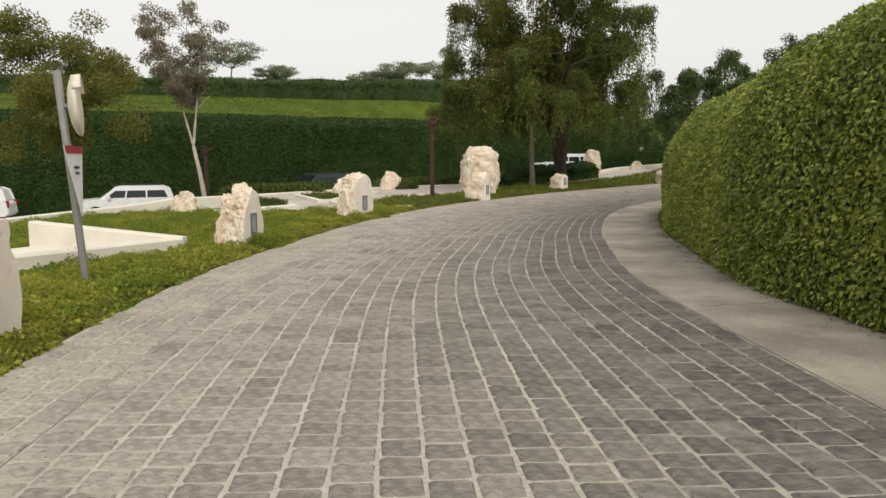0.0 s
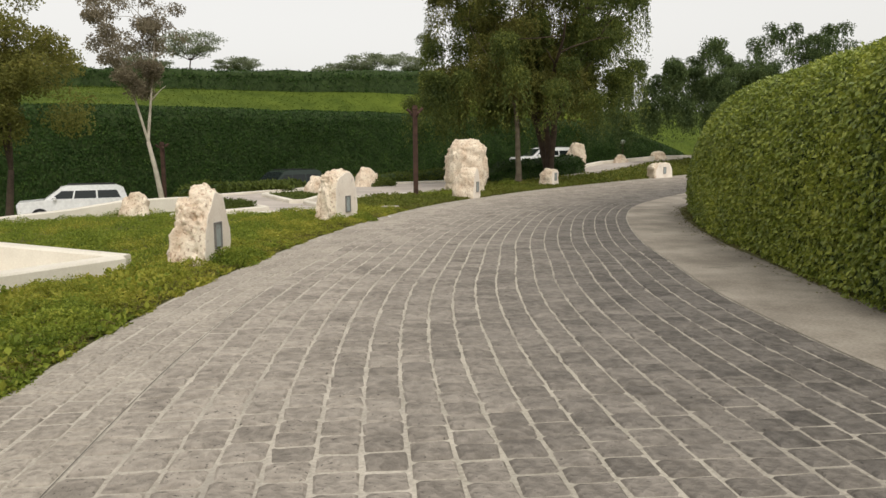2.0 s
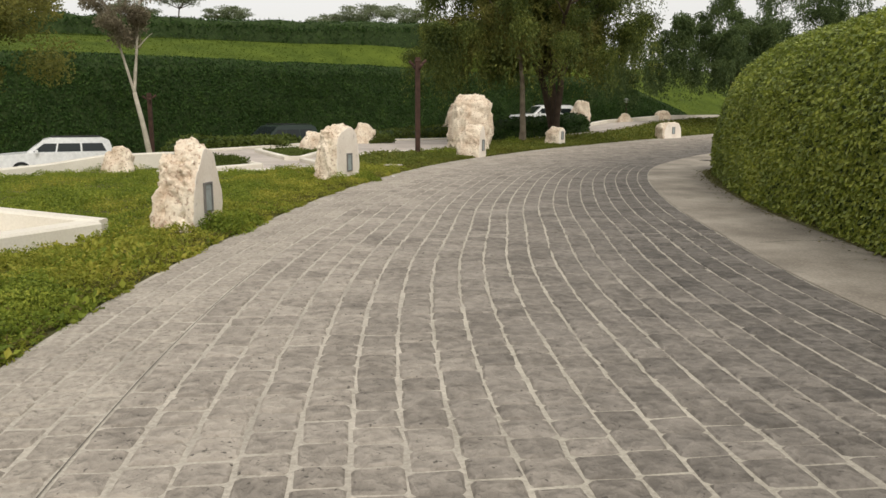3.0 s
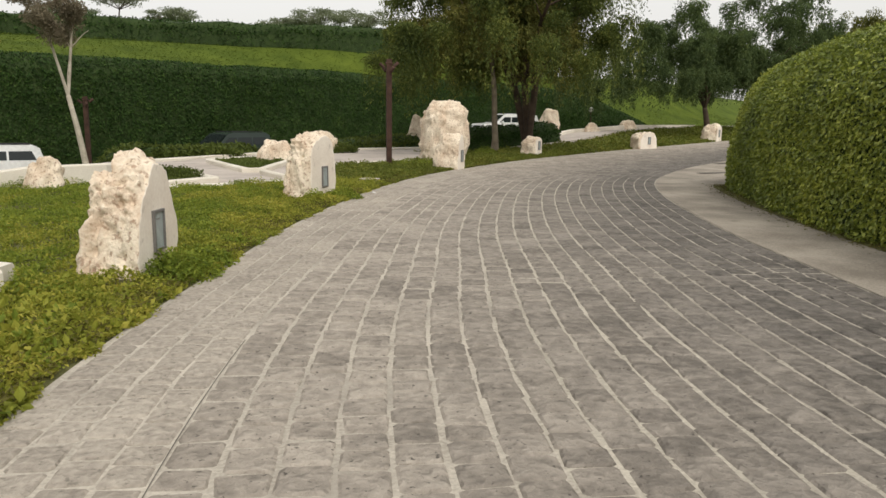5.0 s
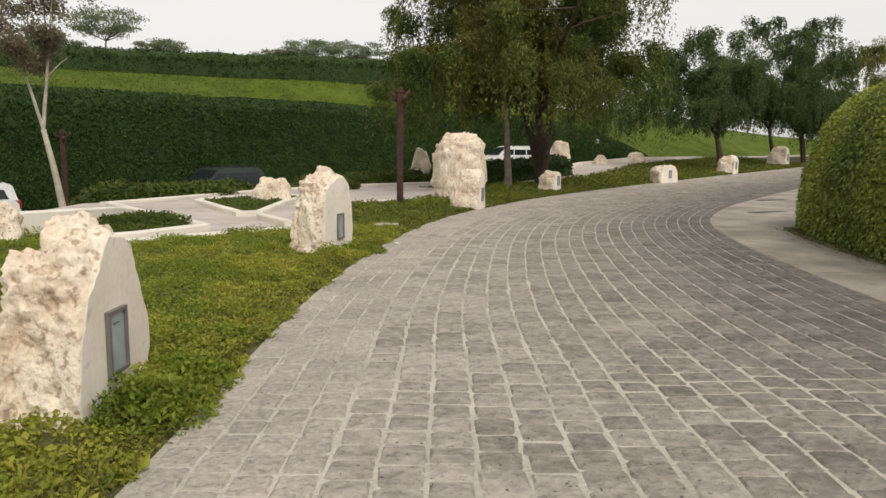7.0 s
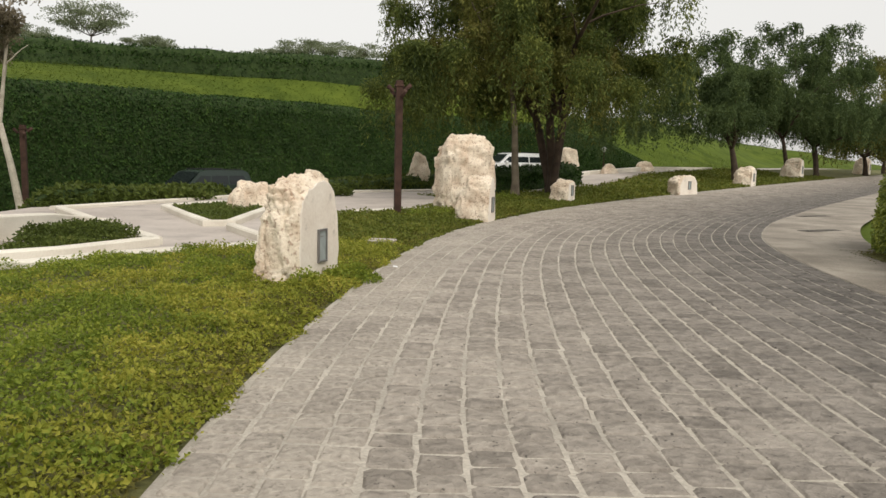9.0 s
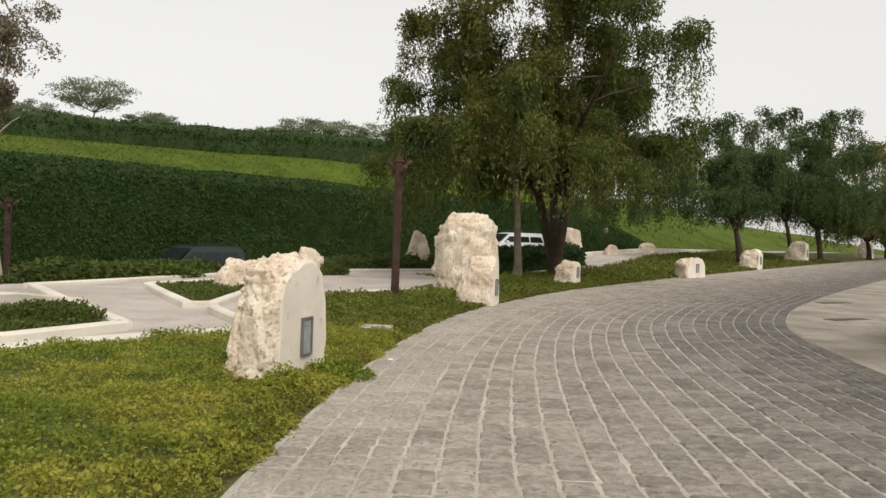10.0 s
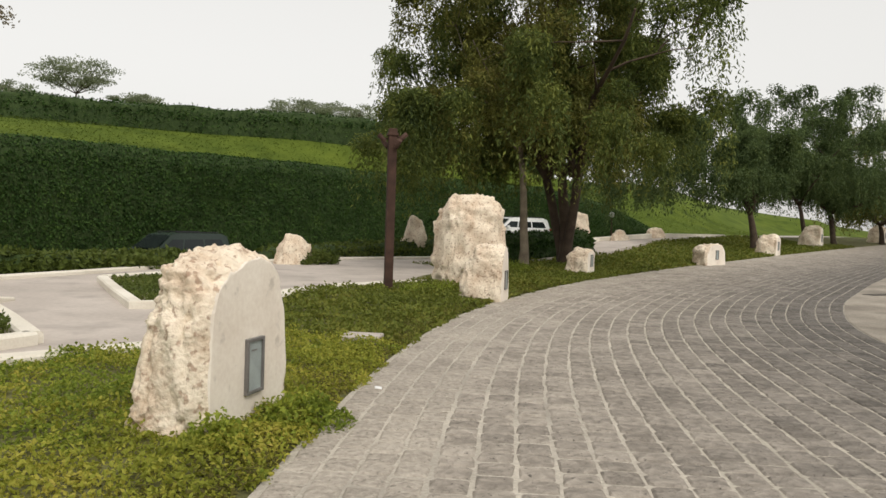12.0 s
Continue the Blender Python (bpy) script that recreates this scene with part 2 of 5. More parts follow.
def part(name, data, mat=None, parent=None, label=""):
    """Links a mesh or bmesh as one object, under a parent if given."""
    if isinstance(data, bmesh.types.BMesh):
        me = bpy.data.meshes.new(name)
        data.to_mesh(me)
        data.free()
        me.materials.append(mat)
        data = me
    ob = new(name, data)
    if parent:
        ob.parent = parent
    if label:
        ob["label"] = label
    return ob


def empty(name, m):
    e = new(name)
    e.empty_display_size = 0.2
    e.matrix_world = m
    return e


def grid_faces(nu, nv):
    i = np.arange((nu - 1) * (nv - 1))
    a = (i // (nv - 1)) * nv + i % (nv - 1)
    return np.stack([a, a + nv, a + nv + 1, a + 1], 1)


def spline(pts, step=0.1):
    """Smooth curve through plan points, resampled evenly; returns points, tangents, lengths."""
    p = np.array(pts, float)
    p = np.vstack([2 * p[0] - p[1], p, 2 * p[-1] - p[-2]])
    out = []
    for i in range(1, len(p) - 2):
        t = np.linspace(0, 1, 60, endpoint=False)[:, None]
        a, b, c, d = p[i - 1], p[i], p[i + 1], p[i + 2]
        out.append(0.5 * (2 * b + (c - a) * t + (2 * a - 5 * b + 4 * c - d) * t ** 2 + (3 * b - a - 3 * c + d) * t ** 3))
    q = np.vstack(out + [p[-2][None]])
    s = np.concatenate([[0], np.cumsum(np.hypot(*np.diff(q, axis=0).T))])
    u = np.arange(0, s[-1], step)
    q = np.stack([np.interp(u, s, q[:, 0]), np.interp(u, s, q[:, 1])], 1)
    tg = np.gradient(q, axis=0)
    tg /= np.hypot(*tg.T)[:, None]
    return q, tg, u


def nearest(curve, x, y):
    """For plan points: signed distance to the left of the curve and the length along it."""
    q, tg, u = curve
    q, tg, u = q[::4], tg[::4], u[::4]
    x, y = np.ravel(x), np.ravel(y)
    d, s = np.empty(len(x)), np.empty(len(x))
    for i in range(0, len(x), 4000):
        dx, dy = x[i:i + 4000, None] - q[None, :, 0], y[i:i + 4000, None] - q[None, :, 1]
        k = np.argmin(dx * dx + dy * dy, 1)
        r = np.arange(len(k))
        ex, ey = dx[r, k], dy[r, k]
        sg = np.sign(tg[k, 0] * ey - tg[k, 1] * ex)
        d[i:i + 4000] = sg * np.hypot(ex, ey)
        s[i:i + 4000] = u[k]
    return d, s


def sstep(a, b, v):
    t = np.clip((v - a) / (b - a), 0, 1)
    return t * t * (3 - 2 * t)


# ---- plan ----
EDGE = spline([(-3.2, -30), (-2.95, -12), (-2.85, 0), (-2.77, 6.5), (-2.62, 9.4), (-2.3, 11.8), (-1.8, 14.1), (-1.25, 16.5), (-0.42, 19.3), (0.75, 22.6), (2.25, 25.9),
               (4.1, 28.9), (6.7, 32.0), (9.6, 34.7), (13.4, 38.0), (22.9, 45.7), (34, 54.4), (46, 63.5), (70, 81), (110, 108)])
TOE = spline([(-75, 33), (-45, 38), (-30, 41), (-20, 43), (-13, 45.3), (-9, 48), (-4.5, 52), (1, 57.5), (7, 62.5), (14, 66.5), (22, 69.5), (34, 75), (50, 86), (75, 108)])
LOWER = spline([(-75, 29.5), (-45, 34.4), (-30, 37.4), (-20, 39.4), (-13, 41.5), (-8, 44.2), (-3, 48.6), (3, 54.2), (10, 58.5), (18, 60.8), (30, 64.5), (45, 74), (70, 93), (100, 115)])


HB = spline([(-75, 59.5), (-40, 61), (-24, 61.5), (-14, 63), (-4, 64.8), (3, 65.6), (10, 69.5), (18, 76), (26, 84)])


def at_edge(s, d):
    """Plan point at length s along the road's outer edge, d metres towards its inner side."""
    q, tg, u = EDGE
    s = np.asarray(s, float)
    x, y = np.interp(s, u, q[:, 0]), np.interp(s, u, q[:, 1])
    tx, ty = np.interp(s, u, tg[:, 0]), np.interp(s, u, tg[:, 1])
    n = np.hypot(tx, ty)
    return x + d * ty / n, y - d * tx / n


S0 = float(EDGE[2][np.argmin(np.abs(EDGE[0][:, 1] - 0.0))])


def road_z(x, y):
    return -0.06 + 0.018 * np.clip(0.6 * x + 0.8 * y - 26, 0, 60)


def lower_z(x):
    return np.interp(x, [-12, -4, 10, 30, 60], [-1.72, -1.2, -0.2, 1.05, 1.4])


def ground_z(x, y):
    x, y = np.asarray(x, float), np.asarray(y, float)
    shape = x.shape
    x, y = x.ravel(), y.ravel()
    d, s = nearest(EDGE, x, y)
    dl, _ = nearest(LOWER, x, y)
    q, _ = nearest(TOE, x, y)
    base = road_z(x, y)
    out = np.clip(d, 0, None)
    base = base + np.where(d > 0, 0.03 * sstep(0, 0.6, out), -0.04)
    flat = sstep(2, 6, out) * (1 - sstep(7, 13, x))
    base = base * (1 - flat) - 0.07 * flat
    base = base + sstep(10, 22, x) * 0.45 * sstep(2, 7, out)
    gap = np.clip(-dl - 2.9, 0, None)
    t = out / (out + gap + 1e-6)
    low = lower_z(x)
    z = base + (low - base) * sstep(np.interp(x, [-9.5, -7], [0.3, 0.5]), np.interp(x, [-9.5, -7], [0.7, 0.97]), t) * (d > 0)
    # hill behind the foot line
    wallness = 1 - sstep(20, 33, x)
    run = 1.2 + (1 - wallness) * 13
    head = np.interp(x, [-60, -4, 8, 20, 30, 42, 54, 66, 82, 100], [4.1, 4.1, 4.5, 4.8, 6.2, 7.2, 7.1, 6.2, 4.6, 3.4])
    qq = np.clip(q - 0.6, 0, None)
    hill = (head - z) * sstep(0, 1, np.minimum(qq / run, 1)) + wallness * 2.5 * sstep(0, 1, qq / (qq + np.clip(-nearest(HB, x, y)[0], 0, None) + 1e-6)) * (1 - sstep(14, 30, x))
    z = z + hill * (q > 0)
    # beyond everything the land lies level
    far = sstep(150, 300, np.hypot(x, y - 40))
    z = z * (1 - far) + 0.5 * far
    return z.reshape(shape)


# ---- large structure: ground sheet ----
def axis(lo, hi, fine, reach):
    mid = np.arange(lo, hi, fine)
    grow = np.cumsum(fine * 1.18 ** np.arange(1, 40))
    grow = grow[grow < reach]
    return np.concatenate([lo - grow[::-1], mid, hi + grow])


gx, gy = axis(-26, 46, 0.6, 1500), axis(-4, 86, 0.6, 1500)
GX, GY = np.meshgrid(gx, gy, indexing="ij")
GZ = ground_z(GX, GY)
d_, _ = nearest(EDGE, GX, GY)
GZ = GZ - 0.07 * ((d_ > -8) & (d_ < 6.4)).reshape(GZ.shape)
tagged(part("ground", mesh_np("ground", np.stack([GX, GY, GZ], -1).reshape(-1, 3), grid_faces(len(gx), len(gy)), M_GROUND, True)),
       "grassy ground with verges and a hill", "ground", kind="structure")


def strip(name, s0, s1, d0, d1, lift, mat, nd=6, step=0.4, thick=0.0):
    """A sheet along the road between two offsets."""
    s = np.arange(s0, s1, step)
    d = np.linspace(d0, d1, nd)
    S, D = np.meshgrid(s, d, indexing="ij")
    X, Y = at_edge(S, D)
    Z = road_z(X, Y) + lift
    return mesh_np(name, np.stack([X, Y, Z], -1).reshape(-1, 3), grid_faces(len(s), nd)[:, ::-1], mat, True)


ROAD_W, GUT_W, HEDGE_D = 5.95, 0.86, 7.35
ROWS = 21
ROW_W = (ROAD_W - 0.03 - GUT_W - 0.004) / ROWS
BAND = (GUT_W + 0.004 + 7 * ROW_W, GUT_W + 0.004 + 13 * ROW_W)
road = tagged(part("road", strip("road", S0 - 26, S0 + 118, -0.02, BAND[0], -0.003, M_MORTAR, 18, 0.14)), "curving drive of grey stone setts with pale mortar joints", "road", kind="structure")
part("mortar", strip("mortar", S0 - 26, S0 + 118, BAND[0], BAND[1], -0.003, M_MORTARMID, 14, 0.14), None, road, "greyish mortar between the middle rows of setts")
part("mortar", strip("mortar", S0 - 26, S0 + 118, BAND[1], 7.6, -0.003, M_MORTARDARK, 18, 0.14), None, road, "darker mortar between the inner rows of setts")
pav = tagged(part("pavement", strip("pavement", S0 - 26, S0 + 60, ROAD_W - 0.02, HEDGE_D + 0.5, 0.004, M_CONCRETE, 6)), "strip of worn plain concrete beside the clipped hedge", "pavement", kind="structure")
part("expansion_joint", strip("expansion_joint", S0 + 2, S0 + 11.6, GUT_W - 0.003, GUT_W + 0.003, 0.0015, M_STAIN, 2), None, road, "dark expansion joint")


def lower_strip(name, d0, d1, lift, mat, nd=5, every=6):
    q, tg, u = LOWER
    q, tg = q[::every], tg[::every]
    d = np.linspace(d0, d1, nd)
    X = q[:, 0:1] + d[None] * tg[:, 1:2]
    Y = q[:, 1:2] - d[None] * tg[:, 0:1]
    Z = ground_z(X, Y) + lift
    return mesh_np(name, np.stack([X, Y, Z], -1).reshape(-1, 3), grid_faces(len(q), nd)[:, ::-1], mat, True)


tagged(part("road", lower_strip("lower_road", -2.6, 2.6, 0.05, M_WALK)), "pale lower drive along the foot of the green wall", "road", kind="structure")
verge = tagged(part("verge", strip("verge", S0 - 26, S0 + 118, -7.5, 0.02, 0.012, M_SOIL, 22)), "brown soil verge under the ground cover", "verge", kind="structure")
vm = verge.data
vco = np.empty(len(vm.vertices) * 3, np.float32)
vm.vertices.foreach_get("co", vco)
vco = vco.reshape(-1, 3)
vco[:, 2] = ground_z(vco[:, 0], vco[:, 1]) + 0.012
vm.vertices.foreach_set("co", vco.ravel())


# ---- leaves ----
def leaf_cloud(name, pos, nrm, size, mat, rng, flat=0.6, aspect=0.55, along=None):
    """One small folded leaf at every place: four corners, tip along a random way."""
    n = len(pos)
    r = rng.normal(size=(n, 3))
    nrm = nrm * flat + r * (1 - flat)
    nrm /= np.linalg.norm(nrm, axis=1)[:, None] + 1e-9
    a = rng.normal(size=(n, 3)) if along is None else along + rng.normal(size=(n, 3)) * 0.35
    a -= nrm * np.sum(a * nrm, 1)[:, None]
    a /= np.linalg.norm(a, axis=1)[:, None] + 1e-9
    b = np.cross(nrm, a)
    s = (size * rng.uniform(0.65, 1.3, n))[:, None]
    w = s * aspect * 0.5
    v = np.stack([pos, pos + a * s * 0.5 + b * w + nrm * s * 0.12, pos + a * s, pos + a * s * 0.5 - b * w + nrm * s * 0.12], 1).reshape(-1, 3)
    i = np.arange(n)[:, None] * 4
    f = np.concatenate([i + np.array([[0, 1, 2]]), i + np.array([[0, 2, 3]])], 1).reshape(-1, 3)
    return mesh_np(name, v, f, mat)


def fbm(x, y, z=0.0, scale=1.0, seed=0.0):
    return np.array([noise.fractal(Vector((a * scale + seed, b * scale - seed, c * scale)), 1.0, 2.0, 3) for a, b, c in np.broadcast(x, y, z)])


# ---- green wall, hill hedge ----
rng = np.random.default_rng(4)


def along_curve(curve, x0, x1, step):
    q, tg, u = curve
    k = np.where((q[:, 0] > x0) & (q[:, 0] < x1))[0]
    k = k[::max(1, int(step / 0.1))]
    return q[k], tg[k]


q, tg = along_curve(TOE, -50, 33, 0.5)
nz_ = 14
top = np.interp(q[:, 0], [-50, -8, 2, 20, 27, 33], [4.2, 4.3, 4.6, 4.5, 3.4, 1.4])
foot = lower_z(q[:, 0]) - 0.25
v = np.linspace(0, 1, nz_)
bulge = np.array([[noise.noise(Vector((a[0] * 0.35, a[1] * 0.35, h * 3))) for h in v] for a in q])
lean = v ** 2 * 0.5 + np.clip(v - 0.86, 0, 1) * 5.0
off = -0.15 + lean[None] + bulge * 0.22
X = q[:, 0:1] - tg[:, 1:2] * off
Y = q[:, 1:2] + tg[:, 0:1] * off
Z = foot[:, None] + (top - foot)[:, None] * np.clip(v * 1.08, 0, 1)[None] + bulge * 0.15 * v[None]
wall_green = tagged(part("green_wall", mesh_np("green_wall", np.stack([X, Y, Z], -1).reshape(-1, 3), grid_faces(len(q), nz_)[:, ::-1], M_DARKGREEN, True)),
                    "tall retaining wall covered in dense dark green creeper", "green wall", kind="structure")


def on_grid(X, Y, Z, n, rng, push=0.05, flip=1):
    """Random places on a grid surface with their outward normals."""
    P = np.stack([X, Y, Z], -1)
    du, dv = np.gradient(P, axis=0), np.gradient(P, axis=1)
    N = np.cross(du, dv) * flip
    area = np.linalg.norm(N, axis=2)
    w = area[:-1, :-1].ravel()
    k = rng.choice(len(w), n, p=w / w.sum())
    i, j = k // (P.shape[1] - 1), k % (P.shape[1] - 1)
    a, b = rng.random(n)[:, None], rng.random(n)[:, None]
    p = P[i, j] * (1 - a) * (1 - b) + P[i + 1, j] * a * (1 - b) + P[i, j + 1] * (1 - a) * b + P[i + 1, j + 1] * a * b
    nn = N[i, j] / (area[i, j][:, None] + 1e-9)
    return p + nn * rng.uniform(-0.3, 1, n)[:, None] * push, nn


p, nn = on_grid(X, Y, Z, 170000, rng, 0.13)
along = np.tile([0.0, 0.0, -1.0], (len(p), 1))
part("creeper", leaf_cloud("creeper", p, nn, np.full(len(p), 0.12), L_WALL, rng, 0.55, 0.7, along), None, wall_green)["kind"] = "stuff"

# clipped hedge on the hill
def hedge_mass(name, curve, height, width, n, leaf, leafmat, label, every=5, seed=1, base=None, rough=0.15, core=M_DARKGREEN, dens=None):
    """A clipped hedge along a plan curve: rounded box section, core coloured dark as inner shade, leaves on its faces.
    """
    rng = np.random.default_rng(seed)
    q, tg, u = curve
    q, tg, u = q[::every], tg[::every], u[::every]
    a = np.linspace(0, math.pi, 13)
    cx = np.sign(np.cos(a)) * np.abs(np.cos(a)) ** 0.45 * width / 2
    cz = np.sin(a) ** 0.45 * height
    endf = np.sqrt(np.clip(np.minimum(u - u[0], u[-1] - u) / (width * 0.5), 0.02, 1))
    wob = np.array([[noise.noise(Vector((p[0] * 0.5 + seed, p[1] * 0.5, k * 0.5))) for k in range(13)] for p in q])
    X = q[:, 0:1] + tg[:, 1:2] * cx[None] * endf[:, None] * (1 + rough * wob)
    Y = q[:, 1:2] - tg[:, 0:1] * cx[None] * endf[:, None] * (1 + rough * wob)
    g = ground_z(q[:, 0], q[:, 1]) if base is None else base(q[:, 0], q[:, 1])
    zf = np.minimum.reduce([ground_z(q[:, 0] + o * tg[:, 1] * width / 2, q[:, 1] - o * tg[:, 0] * width / 2) for o in (-1, 1)])
    drop = 0.6 + np.clip(g - zf, 0, 3)[:, None]
    Z = g[:, None] + cz[None] * (0.35 + 0.65 * endf[:, None]) * (1 + rough * wob)
    Z[:, [0, -1]] = g[:, None] - drop
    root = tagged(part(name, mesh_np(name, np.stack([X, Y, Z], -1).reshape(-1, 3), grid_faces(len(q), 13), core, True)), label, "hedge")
    p, nn = on_grid(X, Y, Z, n, rng, leaf * 0.6)
    part("leaves", leaf_cloud("leaves", p, nn, np.full(n, leaf), leafmat, rng, 0.5, 0.6), None, root)["kind"] = "stuff"
    return root


hedge_mass("hedge", HB, 1.5, 2.2, 30000, 0.17, L_WALL, "clipped dark green hedge along the hilltop lawn", seed=2)

# rough grass on the hill lawn
rng = np.random.default_rng(15)
x, y = rng.uniform(-40, 80, 150000), rng.uniform(44, 95, 150000)
qd, _ = nearest(TOE, x, y)
k = (qd > 1.0) & (qd < 17)
x, y = x[k], y[k]
z = ground_z(x, y) + rng.uniform(0, 0.12, len(x))
tagged(part("lawn", leaf_cloud("lawn", np.stack([x, y, z], 1), np.tile([0, 0, 1.0], (len(x), 1)), np.full(len(x), 0.13), L_LAWN, rng, 0.8, 0.5)), "rough green lawn on the hillside", "lawn", kind="stuff")

# ---- clipped hedge on the road's inner side ----
s_h = np.arange(S0 - 4, S0 + 29.61, 0.2)
prof = np.linspace(0, 1, 34)
ang = prof * math.pi * 0.5
end = np.clip((S0 + 29.6 - s_h) / 5.2, 0, 1)
round_end = np.sqrt(1 - (1 - end) ** 2)
hgt = np.interp(s_h - S0, [0, 7, 10, 13, 16, 20, 24], [3.5, 3.42, 3.18, 2.92, 2.85, 2.9, 2.82]) * (0.1 + 0.9 * round_end)
d_in = 2.7
px_, pz_ = 1 - np.cos(ang) ** 0.48, np.sin(ang) ** 0.55
wobble = np.array([[noise.fractal(Vector((s * 0.45, k * 0.09, 2.0)), 1.0, 2.0, 3) for k in range(34)] for s in s_h])
base_d = HEDGE_D + (1 - round_end) * 1.2 + 0.08 * np.sin(s_h * 0.6) + 0.22 * sstep(S0 + 14, S0 + 20, s_h)
D = base_d[:, None] + px_[None] * d_in + wobble * 0.16
X, Y = at_edge(np.repeat(s_h[:, None], 34, 1), D)
Z = road_z(X, Y) + 0.02 + pz_[None] * hgt[:, None] + wobble * 0.10
FACE = (X, Y, Z)
back = at_edge(s_h, base_d + d_in + 3.5)
X2 = np.concatenate([X, back[0][:, None], back[0][:, None]], 1)
Y2 = np.concatenate([Y, back[1][:, None], back[1][:, None]], 1)
Z2 = np.concatenate([Z, Z[:, -1:] * 0.96, Z[:, -1:] * 0 - 0.1], 1)
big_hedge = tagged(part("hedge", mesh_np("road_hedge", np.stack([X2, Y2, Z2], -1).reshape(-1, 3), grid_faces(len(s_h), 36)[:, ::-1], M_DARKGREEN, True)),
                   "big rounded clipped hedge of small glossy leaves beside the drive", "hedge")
rng = np.random.default_rng(8)
p, nn = on_grid(*FACE, 230000, rng, 0.17, -1)
hang = np.tile([0.0, 0.0, -0.8], (len(p), 1)) + nn * 0.5
part("leaves", leaf_cloud("leaves", p, nn, np.full(len(p), 0.064), L_HEDGE, rng, 0.5, 0.62, hang), None, big_hedge)["kind"] = "stuff"
p, nn = on_grid(X2[:, 33:], Y2[:, 33:], Z2[:, 33:], 16000, rng, 0.12, -1)
part("leaves", leaf_cloud("leaves", p, nn, np.full(len(p), 0.15), L_HEDGE, rng, 0.5, 0.62), None, big_hedge)["kind"] = "stuff"
# soil with fallen leaves along its foot
bed = tagged(part("soil_bed", strip("soil_bed", S0 - 9, S0 + 27, HEDGE_D - 0.12, HEDGE_D + 0.8, 0.012, M_SOIL, 4)), "strip of dark soil at the foot of the hedge", "soil", kind="structure")


# ---- ground cover on the verge ----
def cover(name, s0, s1, dmax, dens, size, mat, seed, tall, label, fresh_mat=None):
    """Low planting from the road's edge outwards, thinning away from it."""
    rng = np.random.default_rng(seed)
    n = int((s1 - s0) * dmax * dens)
    s, d = rng.uniform(s0, s1, n), rng.random(n) ** 1.35 * dmax - 0.06
    x, y = at_edge(s, -d)
    ragged = 0.05 * np.sin(s * 3.1) + 0.05 * np.sin(s * 7.7 + 1) + 0.03 * np.sin(s * 17.0)
    keep = (d > 0.02 + ragged + rng.normal(0, 0.03, n)) & ~in_court(x, y)
    x, y, d = x[keep], y[keep], d[keep]
    k = fbm(x * 1.0, y * 1.0, 0.0, 1.1, seed) + 0.6 * fbm(x, y, 0.0, 4.0, seed + 3)
    g = ground_z(x, y)
    h = tall * (0.3 + 0.7 * sstep(0, 0.7, d)) * np.clip(0.7 + 1.7 * k, 0.08, 2.6)
    z = g + 0.01 + rng.random(len(x)) ** 0.7 * h
    nn = np.tile([0.0, 0.0, 1.0], (len(x), 1))
    fresh = fbm(x, y, 0.0, 0.55, 40.0) + 0.35 * fbm(x, y, 0.0, 2.4, 50.0) + 0.55 * sstep(0.5, 2.6, d) - 0.29 + rng.normal(0, 0.10, len(x)) > 0
    for pick, leafmat, lbl in ((fresh, fresh_mat or mat, label), (~fresh, mat, "olive and browning " + label.split(" ", 1)[1])):
        if pick.any():
            tagged(part(name, leaf_cloud(name, np.stack([x, y, z], 1)[pick], nn[pick], np.full(int(pick.sum()), size), leafmat, rng, 0.45, 0.6)), lbl, "ground cover", kind="stuff")


def tuft(x, y, r, h, n, seed, leaf=0.045, mat=None):
    """A bushier clump of the same plant."""
    rng = np.random.default_rng(seed)
    a, q = rng.uniform(0, 6.28, n), np.sqrt(rng.random(n)) * r
    px, py = x + np.cos(a) * q, y + np.sin(a) * q
    pz = ground_z(px, py) + rng.random(n) ** 0.6 * h * (1 - 0.8 * (q / r) ** 2) * rng.uniform(0.6, 1.2, n)
    return tagged(part("ground_cover", leaf_cloud("tuft", np.stack([px, py, pz], 1), np.tile([0, 0, 1.0], (n, 1)), np.full(n, leaf), mat or L_SHRUB, rng, 0.4, 0.6)), "bushier clump of green ground cover", "ground cover", kind="stuff")


# outline of the paved court behind the verge
COURT = [(-24, 12), (-14, 14.5), (-9.3, 18.7), (-8.6, 21.7), (-7.6, 22.6), (-6.5, 23.3), (-5.2, 23.9), (-4.55, 21.2), (-3.93, 21.4), (-3.4, 21.95), (-2.76, 22.4), (-2.03, 22.85), (-1.26, 23.4), (-0.75, 25.5), (-0.11, 29.1), (0.95, 30.5), (2.16, 31.4), (3.35, 32.1), (5.3, 35.2), (3.0, 46.0), (-6.5, 39.0), (-14, 34), (-24, 26)]


def in_poly(poly, x, y):
    inside = np.zeros(len(x), bool)
    for (ax, ay), (bx, by) in zip(poly, poly[1:] + poly[:1]):
        hit = ((ay > y) != (by > y)) & (x < (bx - ax) * (y - ay) / (by - ay + 1e-12) + ax)
        inside ^= hit
    return inside


WELL = [(-3.45, 12.9), (-6.1, 13.35), (-8.5, 9.6), (-5.6, 9.6)]


FAR_PATH = [(8.8, 40.6), (13.4, 43.6), (19.6, 50.6), (27.0, 57.2), (29.8, 60.2), (22.0, 55.3), (16.0, 50.3), (11.4, 44.4)]


def in_court(x, y):
    return in_poly(COURT, x, y) | in_poly(WELL, x, y) | in_poly(FAR_PATH, x, y)


